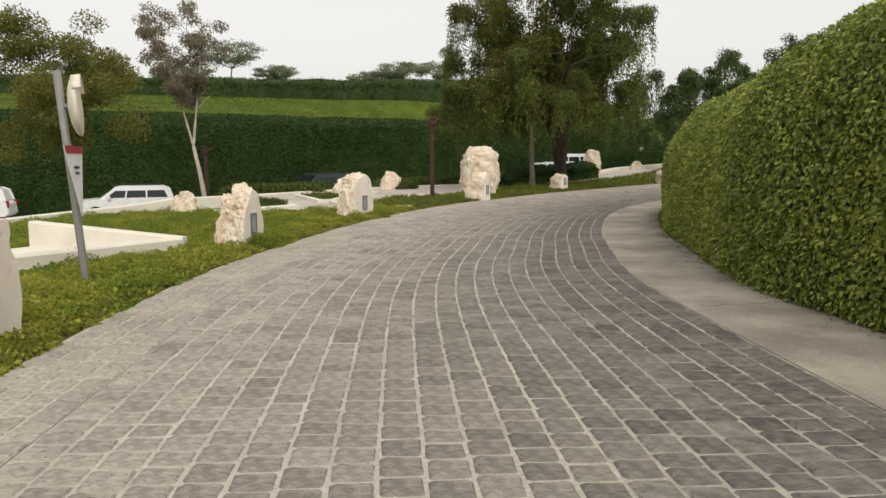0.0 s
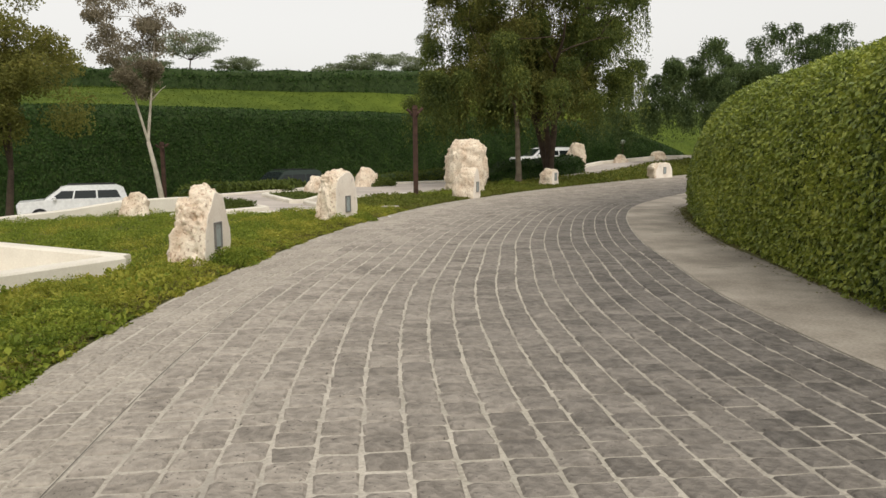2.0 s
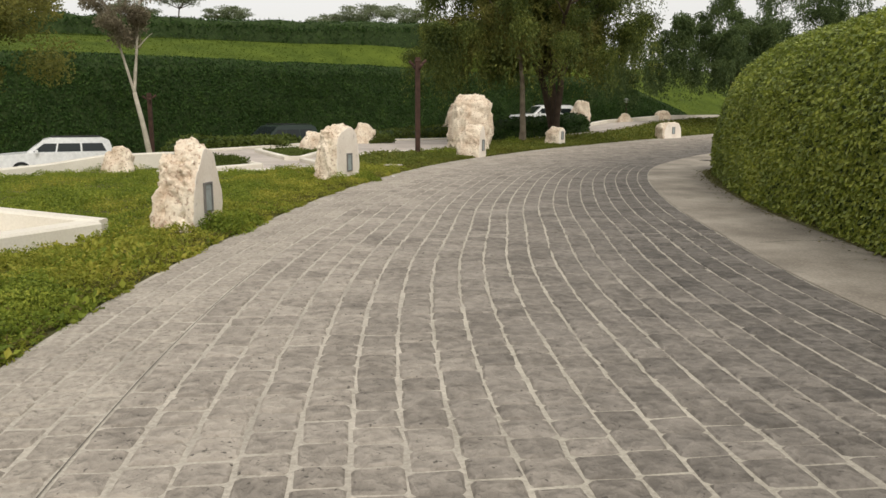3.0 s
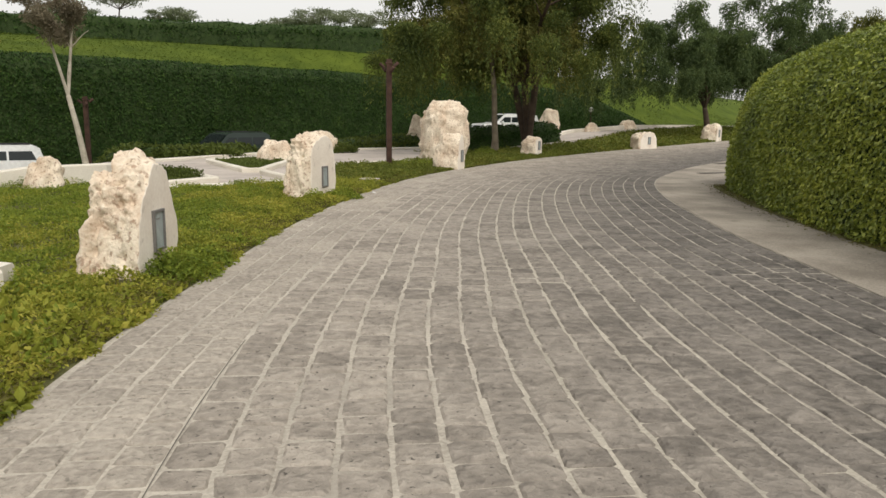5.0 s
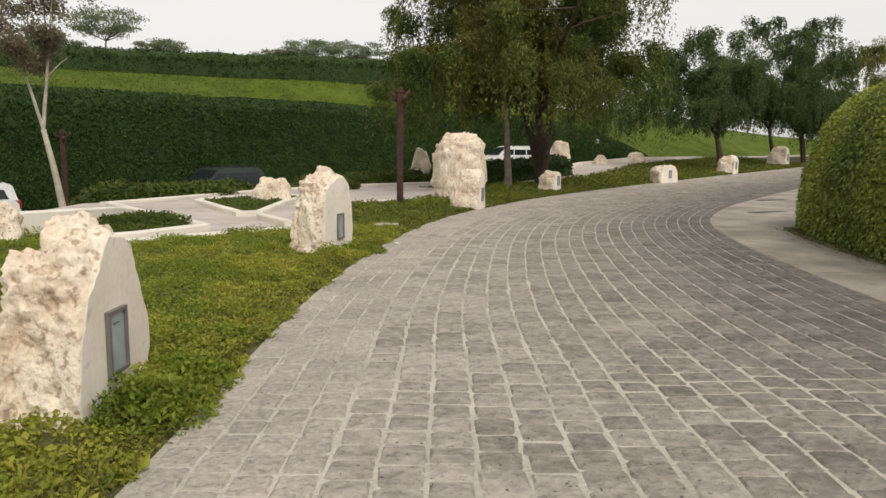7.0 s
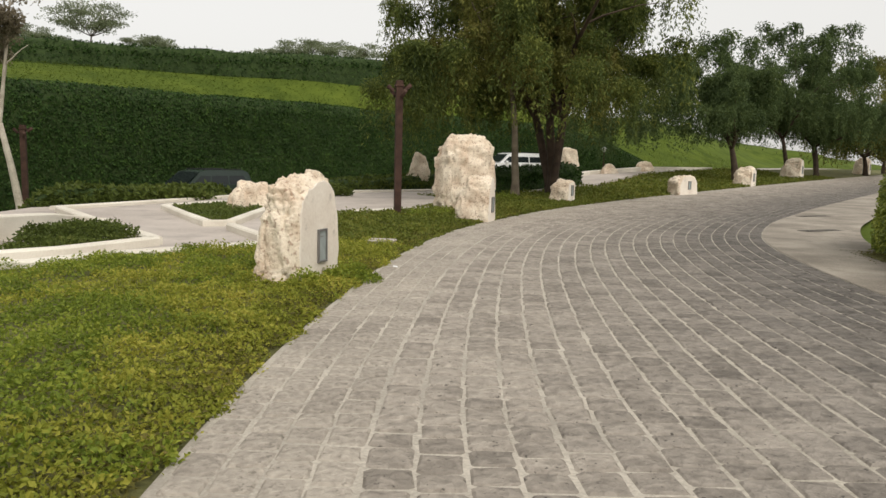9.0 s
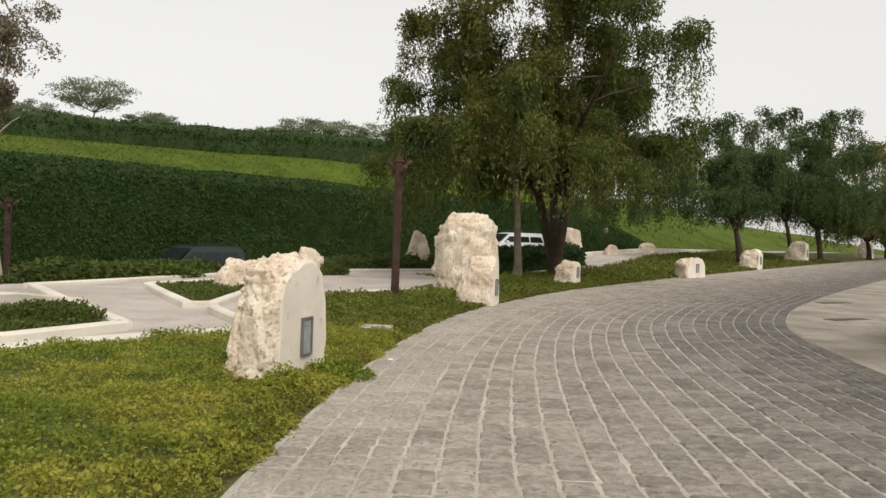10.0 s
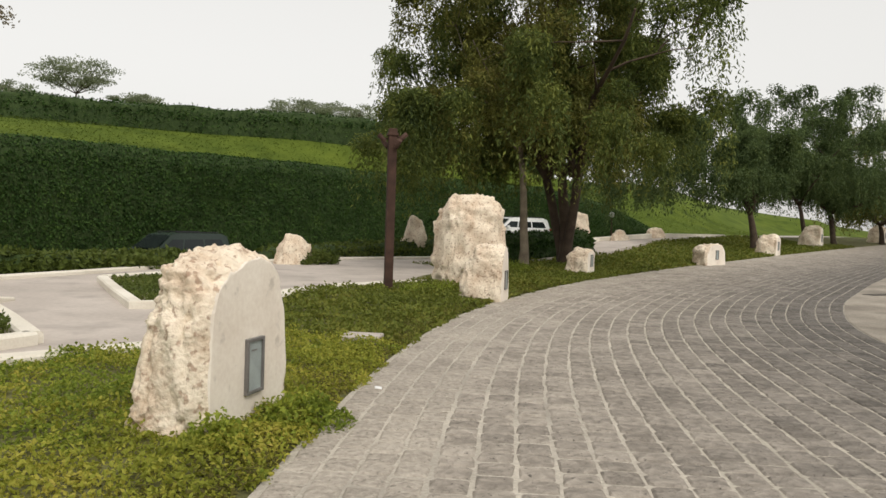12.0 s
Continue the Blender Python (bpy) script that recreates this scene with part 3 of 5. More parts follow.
cover("ground_cover", S0 + 3.5, S0 + 13, 5.0, 4400, 0.031, L_COVER, 21, 0.095, "dense low green ground cover on the verge", L_COVERGREEN)
cover("ground_cover", S0 + 13, S0 + 24, 8.5, 2500, 0.036, L_COVER, 22, 0.095, "dense low green ground cover on the verge", L_COVERGREEN)
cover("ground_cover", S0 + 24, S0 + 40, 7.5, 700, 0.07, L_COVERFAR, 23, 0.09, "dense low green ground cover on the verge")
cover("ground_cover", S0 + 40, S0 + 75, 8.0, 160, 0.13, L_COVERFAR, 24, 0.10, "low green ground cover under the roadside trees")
cover("ground_cover", S0 - 4, S0 + 13, 7.7, 380, 0.075, L_COVER, 25, 0.06, "thin low green ground cover on the verge", L_COVERGREEN)
rng = np.random.default_rng(71)
n = 15000
s_, d_ = rng.uniform(S0 + 3.5, S0 + 34, n), np.abs(rng.normal(0, 0.3, n)) + 0.03
x, y = at_edge(s_, -d_)
tagged(part("dry_leaves", leaf_cloud("dry_leaves", np.stack([x, y, ground_z(x, y) + rng.uniform(0.01, 0.06, n)], 1), np.tile([0, 0, 1.0], (n, 1)), np.full(n, 0.04), L_GOLD, rng, 0.7, 0.5)), "dry brown leaves along the verge edge", "dry leaves", kind="stuff")
for k, (tx, ty, tr, th, tn) in enumerate([(-2.2, 13.55, 0.4, 0.24, 2200), (-2.05, 14.1, 0.35, 0.2, 1500), (-0.2, 20.3, 0.35, 0.22, 1500), (-0.75, 19.75, 0.22, 0.2, 700), (-1.2, 20.3, 0.2, 0.16, 600), (-4.6, 11.3, 0.4, 0.2, 1500), (-5.0, 16.2, 0.6, 0.28, 2600),
                                            (2.4, 29.4, 0.4, 0.25, 1000), (3.0, 29.9, 0.4, 0.22, 900), (6.4, 35.2, 0.5, 0.35, 1200), (-3.2, 21.9, 0.3, 0.13, 900), (-2.2, 22.7, 0.3, 0.13, 900)]):
    tuft(tx, ty, tr, th, tn, 900 + k, 0.042, L_COVERGREEN)


# ---- boulders ----
def boulder_mesh(name, w, dpt, h, seed, cut=None, rough=0.10, lump=0.16, sub=5, taper=0.25, mat=M_ROUGH, taper_x=None, block=0.62):
    """A rough rock: blocky rounded mass, lumps and pits; cut: x beyond which it is sawn flat."""
    bm = bmesh.new()
    bmesh.ops.create_icosphere(bm, subdivisions=sub, radius=1.0)
    o = seed * 7.3
    for v in bm.verts:
        c = v.co.normalized()
        p = Vector([math.copysign(abs(t) ** block, t) for t in c])
        tp = 1 - taper * max(0, p.z * 0.5 + 0.5)
        tx_ = tp if taper_x is None else 1 - taper_x * max(0, p.z * 0.5 + 0.5)
        q_ = Vector((p.x * w / 2 * (tx_ if p.x < 0 else 1), p.y * dpt / 2 * tp, (p.z * 0.5 + 0.5) * (h + 0.35) - 0.35))
        big = noise.fractal(c * 1.4 + Vector((o, 0, 0)), 1.0, 2.0, 3)
        med = noise.fractal(q_ * 4.5 + Vector((o, 3, 0)), 0.9, 2.0, 4)
        pit = max(0, noise.noise(q_ * 17 + Vector((o, 9, 1))) - 0.08)
        crumb = noise.fractal(q_ * 22 + Vector((o, 1, 5)), 0.8, 2.0, 3)
        sz = min(w, dpt, h)
        calm = 1.0 if cut is None else min(1, max(0, (cut - q_.x) / 0.12))
        q_ += c * (lump * sz * big + calm * (rough * sz * 0.6 * med - 0.10 * sz * pit + 0.032 * sz * crumb))
        v.co = q_
    if cut is not None:
        for v in bm.verts:
            if v.co.x > cut:
                v.co.x = cut + 0.002 * noise.noise(v.co * 6)
    for f in bm.faces:
        f.smooth = cut is None or not all(v.co.x > cut - 0.01 for v in f.verts)
    me = bpy.data.meshes.new(name)
    bm.to_mesh(me)
    if cut is not None:
        me.materials.append(mat)
        me.materials.append(M_SAWN)
        for p in me.polygons:
            if all(bm_co > cut - 0.012 for bm_co in [me.vertices[i].co.x for i in p.vertices]):
                p.material_index = 1
                p.use_smooth = False
    else:
        me.materials.append(mat)
    bm.free()
    return me


def box(bm, cx, cy, cz, sx, sy, sz, bevel=0.0):
    r = bmesh.ops.create_cube(bm, size=1.0)
    for v in r["verts"]:
        v.co = Vector((cx + v.co.x * sx, cy + v.co.y * sy, cz + v.co.z * sz))
    if bevel:
        es = list({e for v in r["verts"] for e in v.link_edges})
        bmesh.ops.bevel(bm, geom=es, offset=bevel, segments=2, affect="EDGES", profile=0.5)


def plaque(parent, x, y, z, w, h):
    """A recessed step light in the sawn face: grey frame, frosted pane, bars for the unread lettering."""
    lamp = empty("recessed_light", Matrix())
    lamp.parent = parent
    lamp.matrix_basis = Matrix.Translation((x, y, z))
    bm = bmesh.new()
    t = w * 0.105
    box(bm, 0.012, 0, h / 2 - t / 2, 0.03, w, t, 0.003)
    box(bm, 0.012, 0, -h / 2 + t / 2, 0.03, w, t, 0.003)
    box(bm, 0.012, w / 2 - t / 2, 0, 0.03, t, h - 2 * t, 0.003)
    box(bm, 0.012, -w / 2 + t / 2, 0, 0.03, t, h - 2 * t, 0.003)
    part("frame", bm, M_FRAME, lamp, "grey metal frame")
    bm = bmesh.new()
    box(bm, 0.006, 0, 0, 0.012, w - 2 * t, h - 2 * t)
    part("pane", bm, M_LAMPGLASS, lamp, "frosted greenish pane")
    bm = bmesh.new()
    box(bm, 0.014, -0.01, h * 0.28, 0.004, w * 0.3, h * 0.025)
    part("bar", bm, M_FRAME, lamp)


def marker(x, y, yaw, length, depth, h, seed, plq, label, taper=0.2, lump=0.16, taper_x=0.3, sub=5):
    """Sawn boulder: x, y is the foot of its flat face; local +x looks out of the face, y runs along it."""
    thick = depth / 0.86
    cut = thick * 0.36
    ob = tagged(part("boulder", boulder_mesh("boulder", thick, length, h, seed, cut, taper=taper, lump=lump, taper_x=taper_x, sub=sub)), label, "boulder", "light boulders along the drive")
    z = float(ground_z([x], [y])[0])
    ob.matrix_world = pose(x, y, z, 0, 0, yaw) @ Matrix.Translation((-cut, 0, 0))
    if plq:
        py, pz, pw, ph = plq
        plaque(ob, cut, py, pz, pw, ph)
    return ob


LBL = "pale rough limestone boulder sawn flat with a recessed light"
marker(-3.28, 6.45, -4, 1.15, 0.8, 1.05, 3, (-0.1, 0.42, 0.28, 0.4), LBL)
marker(-2.37, 13.76, -13, 1.2, 0.78, 1.03, 1, (-0.06, 0.39, 0.24, 0.375), LBL, 0.48, 0.10, 0.82, 6)
marker(-0.58, 20.30, -30, 1.32, 0.66, 1.18, 2, (0.03, 0.38, 0.215, 0.38), LBL, 0.3, 0.08, 0.4, 6)
marker(3.88, 28.45, -30, 0.9, 0.95, 1.1, 5, (0.05, 0.44, 0.22, 0.36), "smaller sawn limestone boulder before a taller rock", 0.4, 0.06, 0.45)
marker(8.4, 34.5, -42, 0.8, 0.75, 0.72, 6, (0.0, 0.38, 0.2, 0.34), LBL, 0.2, 0.1)
marker(15.3, 38.9, -62, 1.45, 0.75, 0.82, 7, (0.0, 0.42, 0.2, 0.34), LBL, 0.05, 0.08, 0.1)
marker(23.3, 46.0, -52, 0.95, 1.1, 1.02, 8, (0.0, 0.5, 0.22, 0.42), LBL, 0.25, 0.10)
marker(33.6, 55.3, -52, 1.1, 1.4, 1.35, 9, (0.0, 0.62, 0.26, 0.5), LBL, 0.25, 0.10)
marker(50.0, 67.3, -52, 1.3, 1.4, 1.4, 10, (0.0, 0.62, 0.26, 0.5), LBL, 0.25, 0.10)


def rock(x, y, yaw, w, dpt, h, seed, label, taper=0.3, lump=0.15, dz=0.0, sub=4, block=0.8):
    ob = tagged(part("rock", boulder_mesh("rock", w, dpt, h, seed, None, 0.12, lump, sub, taper, block=block)), label, "rock")
    ob.matrix_world = pose(x, y, float(ground_z([x], [y])[0]) + dz, 0, 0, yaw)
    return ob


rock(3.95, 31.4, 15, 1.58, 1.2, 2.04, 11, "tall upright pitted limestone rock on the verge", 0.08, 0.10, sub=5, block=0.6)
rock(-1.72, 30.9, 20, 1.3, 0.95, 0.82, 12, "low pale limestone rock in a planted bed", 0.55)
rock(-6.1, 22.85, 0, 0.82, 0.6, 0.62, 13, "small pale rock against the cream parapet", 0.6, 0.2)
rock(0.2, 38.2, 30, 1.25, 1.1, 1.2, 21, "pale rounded rock beside the paved court", 0.4, 0.06, dz=-0.2)
rock(5.15, 44.8, 10, 1.35, 0.9, 1.8, 14, "pointed pale rock behind the low hedge", 0.75)
rock(12.8, 45.8, 0, 1.2, 0.9, 1.7, 15, "pale rock among the trees", 0.25)
rock(21.8, 55.2, 0, 1.4, 0.8, 0.75, 16, "low pale rock on the far lawn", 0.4)
rock(17.4, 50.9, 0, 1.1, 0.8, 0.62, 18, "low pale rock by the lower drive", 0.5)


# ---- cream walls and paved court ----
def wall_line(name, pts, thick, base_z, tops, mat, label, cat="wall", kind="", parent=None):
    """A low wall along plan points with its own top heights, soft edges."""
    p = np.array(pts, float)
    n = len(p)
    tg = np.gradient(p, axis=0)
    tg /= np.hypot(*tg.T)[:, None]
    nr = np.stack([tg[:, 1], -tg[:, 0]], 1)
    bm = bmesh.new()
    rings = []
    for i in range(n):
        h, b = tops[i], base_z
        t = thick / 2
        c = min(0.025, t * 0.3)
        prof = [(-t, b), (-t, h - c), (-t + c, h), (t - c, h), (t, h - c), (t, b)]
        rings.append([bm.verts.new((p[i, 0] + nr[i, 0] * o, p[i, 1] + nr[i, 1] * o, z)) for o, z in prof])
    for a, b in zip(rings, rings[1:]):
        for k in range(5):
            bm.faces.new((a[k], b[k], b[k + 1], a[k + 1]))
    bm.faces.new(rings[0][::-1])
    bm.faces.new(rings[-1])
    bmesh.ops.recalc_face_normals(bm, faces=bm.faces)
    ob = part(name, bm, mat, parent)
    if not parent:
        tagged(ob, label, cat, kind=kind)
    return ob


def sheet(name, poly, z, mat, label, cat, kind="structure", lift=None):
    """A flat paved or planted sheet with thickness."""
    bm = bmesh.new()
    up = [bm.verts.new((x, y, z if lift is None else float(ground_z([x], [y])[0]) + lift)) for x, y in poly]
    f = bm.faces.new(up)
    r = bmesh.ops.extrude_face_region(bm, geom=[f])
    for e in r["geom"]:
        if isinstance(e, bmesh.types.BMVert):
            e.co.z -= 0.12
    bmesh.ops.recalc_face_normals(bm, faces=bm.faces)
    bmesh.ops.triangulate(bm, faces=bm.faces)
    return tagged(part(name, bm, mat), label, cat, kind=kind)


WALKZ = 0.0
sheet("pavement", [(-7.3, 26.8), (-6.5, 23.5), (-4.9, 23.9), (-4.5, 21.3), (-3.4, 22.0), (-2.03, 22.9), (-1.26, 23.45), (-0.75, 25.5), (-0.11, 29.2), (0.95, 30.6), (2.16, 31.5), (3.35, 32.2), (5.3, 35.2), (8.5, 40.4), (6.5, 43.6), (1.2, 40.6), (-3.0, 35.4), (-4.3, 33.0), (-6.7, 31.1)], WALKZ, M_WALK, "pale stamped paving of the court", "pavement")
wall_line("kerb", [(-4.95, 22.4), (-4.5, 21.25), (-3.93, 21.45), (-3.4, 21.98), (-2.76, 22.46), (-2.03, 22.87), (-1.26, 23.4)], 0.24, -0.3, [0.05] * 7, M_RENDER, "low cream rendered kerb edging the verge", "kerb")
wall_line("kerb", [(-1.26, 23.4), (-0.75, 25.5), (-0.11, 29.15), (0.95, 30.52), (2.16, 31.45), (3.35, 32.15)], 0.24, -0.3, [0.05] * 6, M_RENDER, "low cream rendered kerb edging the verge", "kerb")
wall_line("parapet", [(-24, 13.6), (-14, 16.4), (-9.6, 19.2), (-8.7, 21.6), (-7.6, 22.7), (-6.5, 23.4), (-5.2, 24.0), (-4.75, 25.2), (-4.3, 27.4)], 0.28, -0.5, [0.0, 0.0, 0.05, 0.09, 0.17, 0.34, 0.37, 0.32, 0.05], M_RENDER, "low curving cream rendered parapet beside the court", "parapet")
# planted triangle with a cream rim
tri = empty("planter", Matrix())
tagged(tri, "triangular cream planter filled with low green shrubs", "planter")
wall_line("rim", [(-4.6, 21.5), (-3.76, 22.1), (-2.8, 23.35)], 0.2, -0.1, [0.13] * 3, M_RENDER, "", parent=tri)
wall_line("rim", [(-2.8, 23.35), (-3.47, 24.8), (-4.05, 26.0), (-5.73, 29.8)], 0.22, -0.1, [0.13, 0.13, 0.12, 0.12], M_RENDER, "", parent=tri)
# rock bed island
isl = empty("planter", Matrix())
tagged(isl, "cream rimmed grass bed with a pale rock", "planter")
wall_line("rim", [(-3.67, 30.9), (-2.94, 28.4), (-2.31, 26.4), (-1.9, 26.5), (-1.62, 28.2), (-1.2, 30.6), (-0.4, 33.0)], 0.2, -0.1, [0.12] * 7, M_RENDER, "", parent=isl)
wall_line("rim", [(-0.4, 33.0), (-2.2, 33.0), (-3.67, 31.1)], 0.2, -0.1, [0.12] * 3, M_RENDER, "", parent=isl)
wall_line("rim", [(-1.85, 25.75), (-1.6, 24.9), (-1.27, 23.9)], 0.18, -0.1, [0.12] * 3, M_RENDER, "", parent=isl)
wall_line("kerb", [(-6.0, 30.3), (-4.3, 33.0), (-3.0, 35.5), (1.2, 40.7), (6.5, 43.8)], 0.25, -0.8, [0.09] * 5, M_RENDER, "low cream kerb at the back of the court", "kerb")
wall_line("kerb", [(11.4, 44.6), (16.0, 50.5), (22.0, 55.5), (30, 60.5)], 0.3, -0.4, [0.55, 0.95, 1.25, 1.3], M_RENDER, "low cream kerb along the lower drive", "kerb")
sheet("pavement", FAR_PATH, 0, M_WALK, "pale paved path between verge and lower drive", "pavement", lift=0.14)

# sunken light well with an L of walls
well = empty("light_well", Matrix())
tagged(well, "cream rendered L-shaped parapet round a sunken well", "wall")
wall_line("parapet", [(-5.75, 9.4), (-5.25, 10.45), (-3.5, 12.85)], 0.3, -0.8, [0.2] * 3, M_RENDER, "", parent=well)
wall_line("parapet", [(-3.42, 12.95), (-4.8, 13.2), (-6.1, 13.4)], 0.24, -0.9, [0.2, 0.33, 0.46], M_RENDER, "", parent=well)
sheet("pavement", WELL, 0.02, M_RENDER, "cream paved floor of the well", "pavement")


def bush(name, poly, z0, h, n, leaf, mat, label, seed, kind=""):
    """Low planting that fills a bed: a mound of leaves over dark soil."""
    rng = np.random.default_rng(seed)
    P = np.array(poly)
    lo, hi = P.min(0), P.max(0)
    x, y = rng.uniform(lo[0], hi[0], n * 3), rng.uniform(lo[1], hi[1], n * 3)
    k = in_poly(poly, x, y)
    x, y = x[k][:n], y[k][:n]
    c = P.mean(0)
    r = np.clip(np.hypot(x - c[0], y - c[1]) / (0.5 * max(hi - lo)), 0, 1)
    hh = h * (1 - 0.7 * r ** 2) * (0.8 + 0.5 * fbm(x, y, 0, 1.3, seed))
    base = z0 if z0 is not None else ground_z(x, y)
    z = base + rng.random(len(x)) ** 0.6 * hh
    return tagged(part(name, leaf_cloud(name, np.stack([x, y, z], 1), np.tile([0, 0, 1.0], (len(x), 1)), np.full(len(x), leaf), mat, rng, 0.4, 0.5)), label, "shrubs", kind=kind or "stuff")


bush("shrubs", [(-4.5, 22.0), (-3.8, 22.4), (-3.0, 23.4), (-3.6, 24.7), (-4.3, 25.9), (-4.7, 24.2)], -0.02, 0.34, 9000, 0.06, L_SHRUB, "low spreading green shrubs in the planter", 31)
bush("shrubs", [(-3.5, 30.8), (-2.8, 28.5), (-2.2, 26.7), (-1.75, 28.3), (-1.4, 30.6), (-0.7, 32.8), (-2.2, 32.8)], 0.02, 0.13, 7000, 0.07, L_SHRUB, "short dark grass in the rock bed", 32)
bush("shrubs", [(0.5, 37.6), (1.7, 38.2), (1.3, 39.2), (0.4, 38.9)], 0.0, 0.45, 2500, 0.1, L_SHRUB, "dark shrubs round a pale rock", 33)

# low hedge rows behind the court
hedge_mass("hedge", spline([(-7.4, 32.8), (-5.6, 33.6), (-4.2, 35.4), (-2.6, 38.0)]), 0.52, 1.7, 12000, 0.15, L_SHRUB, "loose low green shrub row behind the court", 4, 5, rough=0.5)
hedge_mass("hedge", spline([(-1.0, 40.8), (1.8, 43.0), (5.0, 45.0), (8.0, 46.0)]), 0.8, 1.5, 6000, 0.15, L_SHRUB, "low dark clipped hedge behind the court", 4, 6, rough=0.3)
hedge_mass("hedge", spline([(6.6, 40.9), (9.0, 42.0), (11.5, 43.6), (12.6, 44.6)]), 1.05, 1.6, 7000, 0.12, L_WALL, "low dark rounded hedge under the trees", 3, 7, rough=0.2)


# ---- trees ----
def tube(bm, pts, radii, sides=7):
    rings = []
    for i, p in enumerate(pts):
        d = (pts[min(i + 1, len(pts) - 1)] - pts[max(i - 1, 0)]).normalized()
        u = d.orthogonal().normalized()
        w = d.cross(u)
        rings.append([bm.verts.new(p + (u * math.cos(k * 2 * math.pi / sides) + w * math.sin(k * 2 * math.pi / sides)) * radii[i]) for k in range(sides)])
    for a, b in zip(rings, rings[1:]):
        best = min(range(sides), key=lambda o: sum((a[k].co - b[(k + o) % sides].co).length for k in range(sides)))
        for k in range(sides):
            f = bm.faces.new((a[k], a[(k + 1) % sides], b[(k + 1 + best) % sides], b[(k + best) % sides]))
            f.smooth = True
    bm.faces.new(rings[-1])
    return rings


def limb(rnd, start, way, length, r0, r1, bend=0.25, n=6, lift=0.0):
    pts, d = [Vector(start)], Vector(way).normalized()
    for i in range(n):
        d = (d + Vector((rnd.gauss(0, bend), rnd.gauss(0, bend), rnd.gauss(0, bend) + lift)) * 0.5).normalized()
        pts.append(pts[-1] + d * (length / n))
    return pts, [r0 + (r1 - r0) * i / n for i in range(n + 1)]


def ball(rng, n):
    """Places in a unit ball, denser towards its skin."""
    u = rng.normal(size=(n, 3))
    return u / np.linalg.norm(u, axis=1)[:, None] * (rng.random(n) ** 0.4)[:, None]


def tree(x, y, height, radius, clear, seed, label, leafmat, style, n_leaf, leaf, bark=M_BARK, trunk_r=0.16, lean=(0, 0), stems=1, squash=1.0, group="", leaf2=None, dz=0.0, fork_at=None, shift=(0, 0), spread=0.14):
    """Trunk, limbs and a crown of many leaves. style: 'weep' hangs strands, 'airy' sparse tufts, 'umbrella' flat layers."""
    rnd, rng = random.Random(seed), np.random.default_rng(seed)
    z0 = float(ground_z([x], [y])[0]) - 0.06 + dz
    root = empty("tree", Matrix.Translation((x, y, z0)))
    tagged(root, label, "tree", group)
    bm, twigs, limbs_bm = bmesh.new(), bmesh.new(), []
    tips = []
    for k in range(stems):
        a = rnd.uniform(0, 6.28)
        b0 = Vector((math.cos(a), math.sin(a), 0)) * (0.22 * (stems > 1) * (k > 0))
        way = Vector((lean[0] + rnd.gauss(0, 0.06) + math.cos(a) * spread * (stems > 1), lean[1] + rnd.gauss(0, 0.06) + math.sin(a) * spread * (stems > 1), 1))
        fork = fork_at or clear
        pts, rad = limb(rnd, b0, way, fork, trunk_r * (1 if k == 0 else 0.7), trunk_r * 0.6, 0.04 if style == "airy" else 0.10, 6, 0.05)
        rad[0] *= 1.35
        tube(bm, pts, rad, 9)
        n_l = 6 if style != "airy" else 3
        for j in range(n_l):
            aa = a + j * 6.28 / n_l + rnd.uniform(-0.4, 0.4)
            up = {"weep": rnd.uniform(0.6, 2.2), "airy": rnd.uniform(2.4, 6.0), "umbrella": rnd.uniform(0.5, 0.9)}[style]
            ln = (height - fork) * rnd.uniform(0.6, 0.95)
            lp, lr = limb(rnd, pts[-1], (math.cos(aa), math.sin(aa), up), ln * {"weep": 0.72, "airy": 0.85, "umbrella": 1.1}[style], trunk_r * 0.5, trunk_r * 0.12, 0.13 if style == "airy" else 0.22, 6, 0.03)
            bm_l = bmesh.new()
            limbs_bm.append(bm_l)
            tube(bm_l, lp, lr, 6)
            for i in (2, 3, 4, 5):
                a3 = rnd.uniform(0, 6.28)
                sp, sr = limb(rnd, lp[i], (math.cos(a3), math.sin(a3), rnd.uniform(0.1, 0.9) + 0.7 * (style == "airy")), ln * (0.15 if style == "airy" else 0.22), lr[i] * 0.6, 0.012, 0.3, 4)
                tube(bm_l, sp, sr, 5)
                tips += [sp[2], sp[3], sp[4]]
            tips += lp[3:]
    part("trunk", bm, bark, root)
    # clumps fill an uneven crown round the limb tips
    cz = clear + (height - clear) * 0.5
    hz = (height - clear) * 0.5 * squash
    cents = []
    n_c = {"weep": 50, "airy": 40, "umbrella": 52}[style]
    while len(cents) < n_c:
        u = np.array([rnd.uniform(-1, 1) for _ in range(3)])
        r = np.linalg.norm(u)
        if r > 1 or r < 0.25:
            continue
        if style == "umbrella" and u[2] < -0.1:
            continue
        e = 1 + 0.3 * noise.noise(Vector(u * 2.2) + Vector((seed, 0, 0)))
        c = np.array([u[0] * radius * e + lean[0] * cz + shift[0], u[1] * radius * e + lean[1] * cz + shift[1], cz + u[2] * hz * e])
        if style == "weep" and c[2] < clear * 0.95 and np.hypot(c[0], c[1]) < radius * 0.45:
            continue
        cents.append(c)
    cents += [np.array(t) for t in rnd.sample(tips, min(len(tips), 36)) if t.z > clear * 0.9 and math.hypot(t.x, t.y) < radius * 1.15 and t.z < height * 1.03]
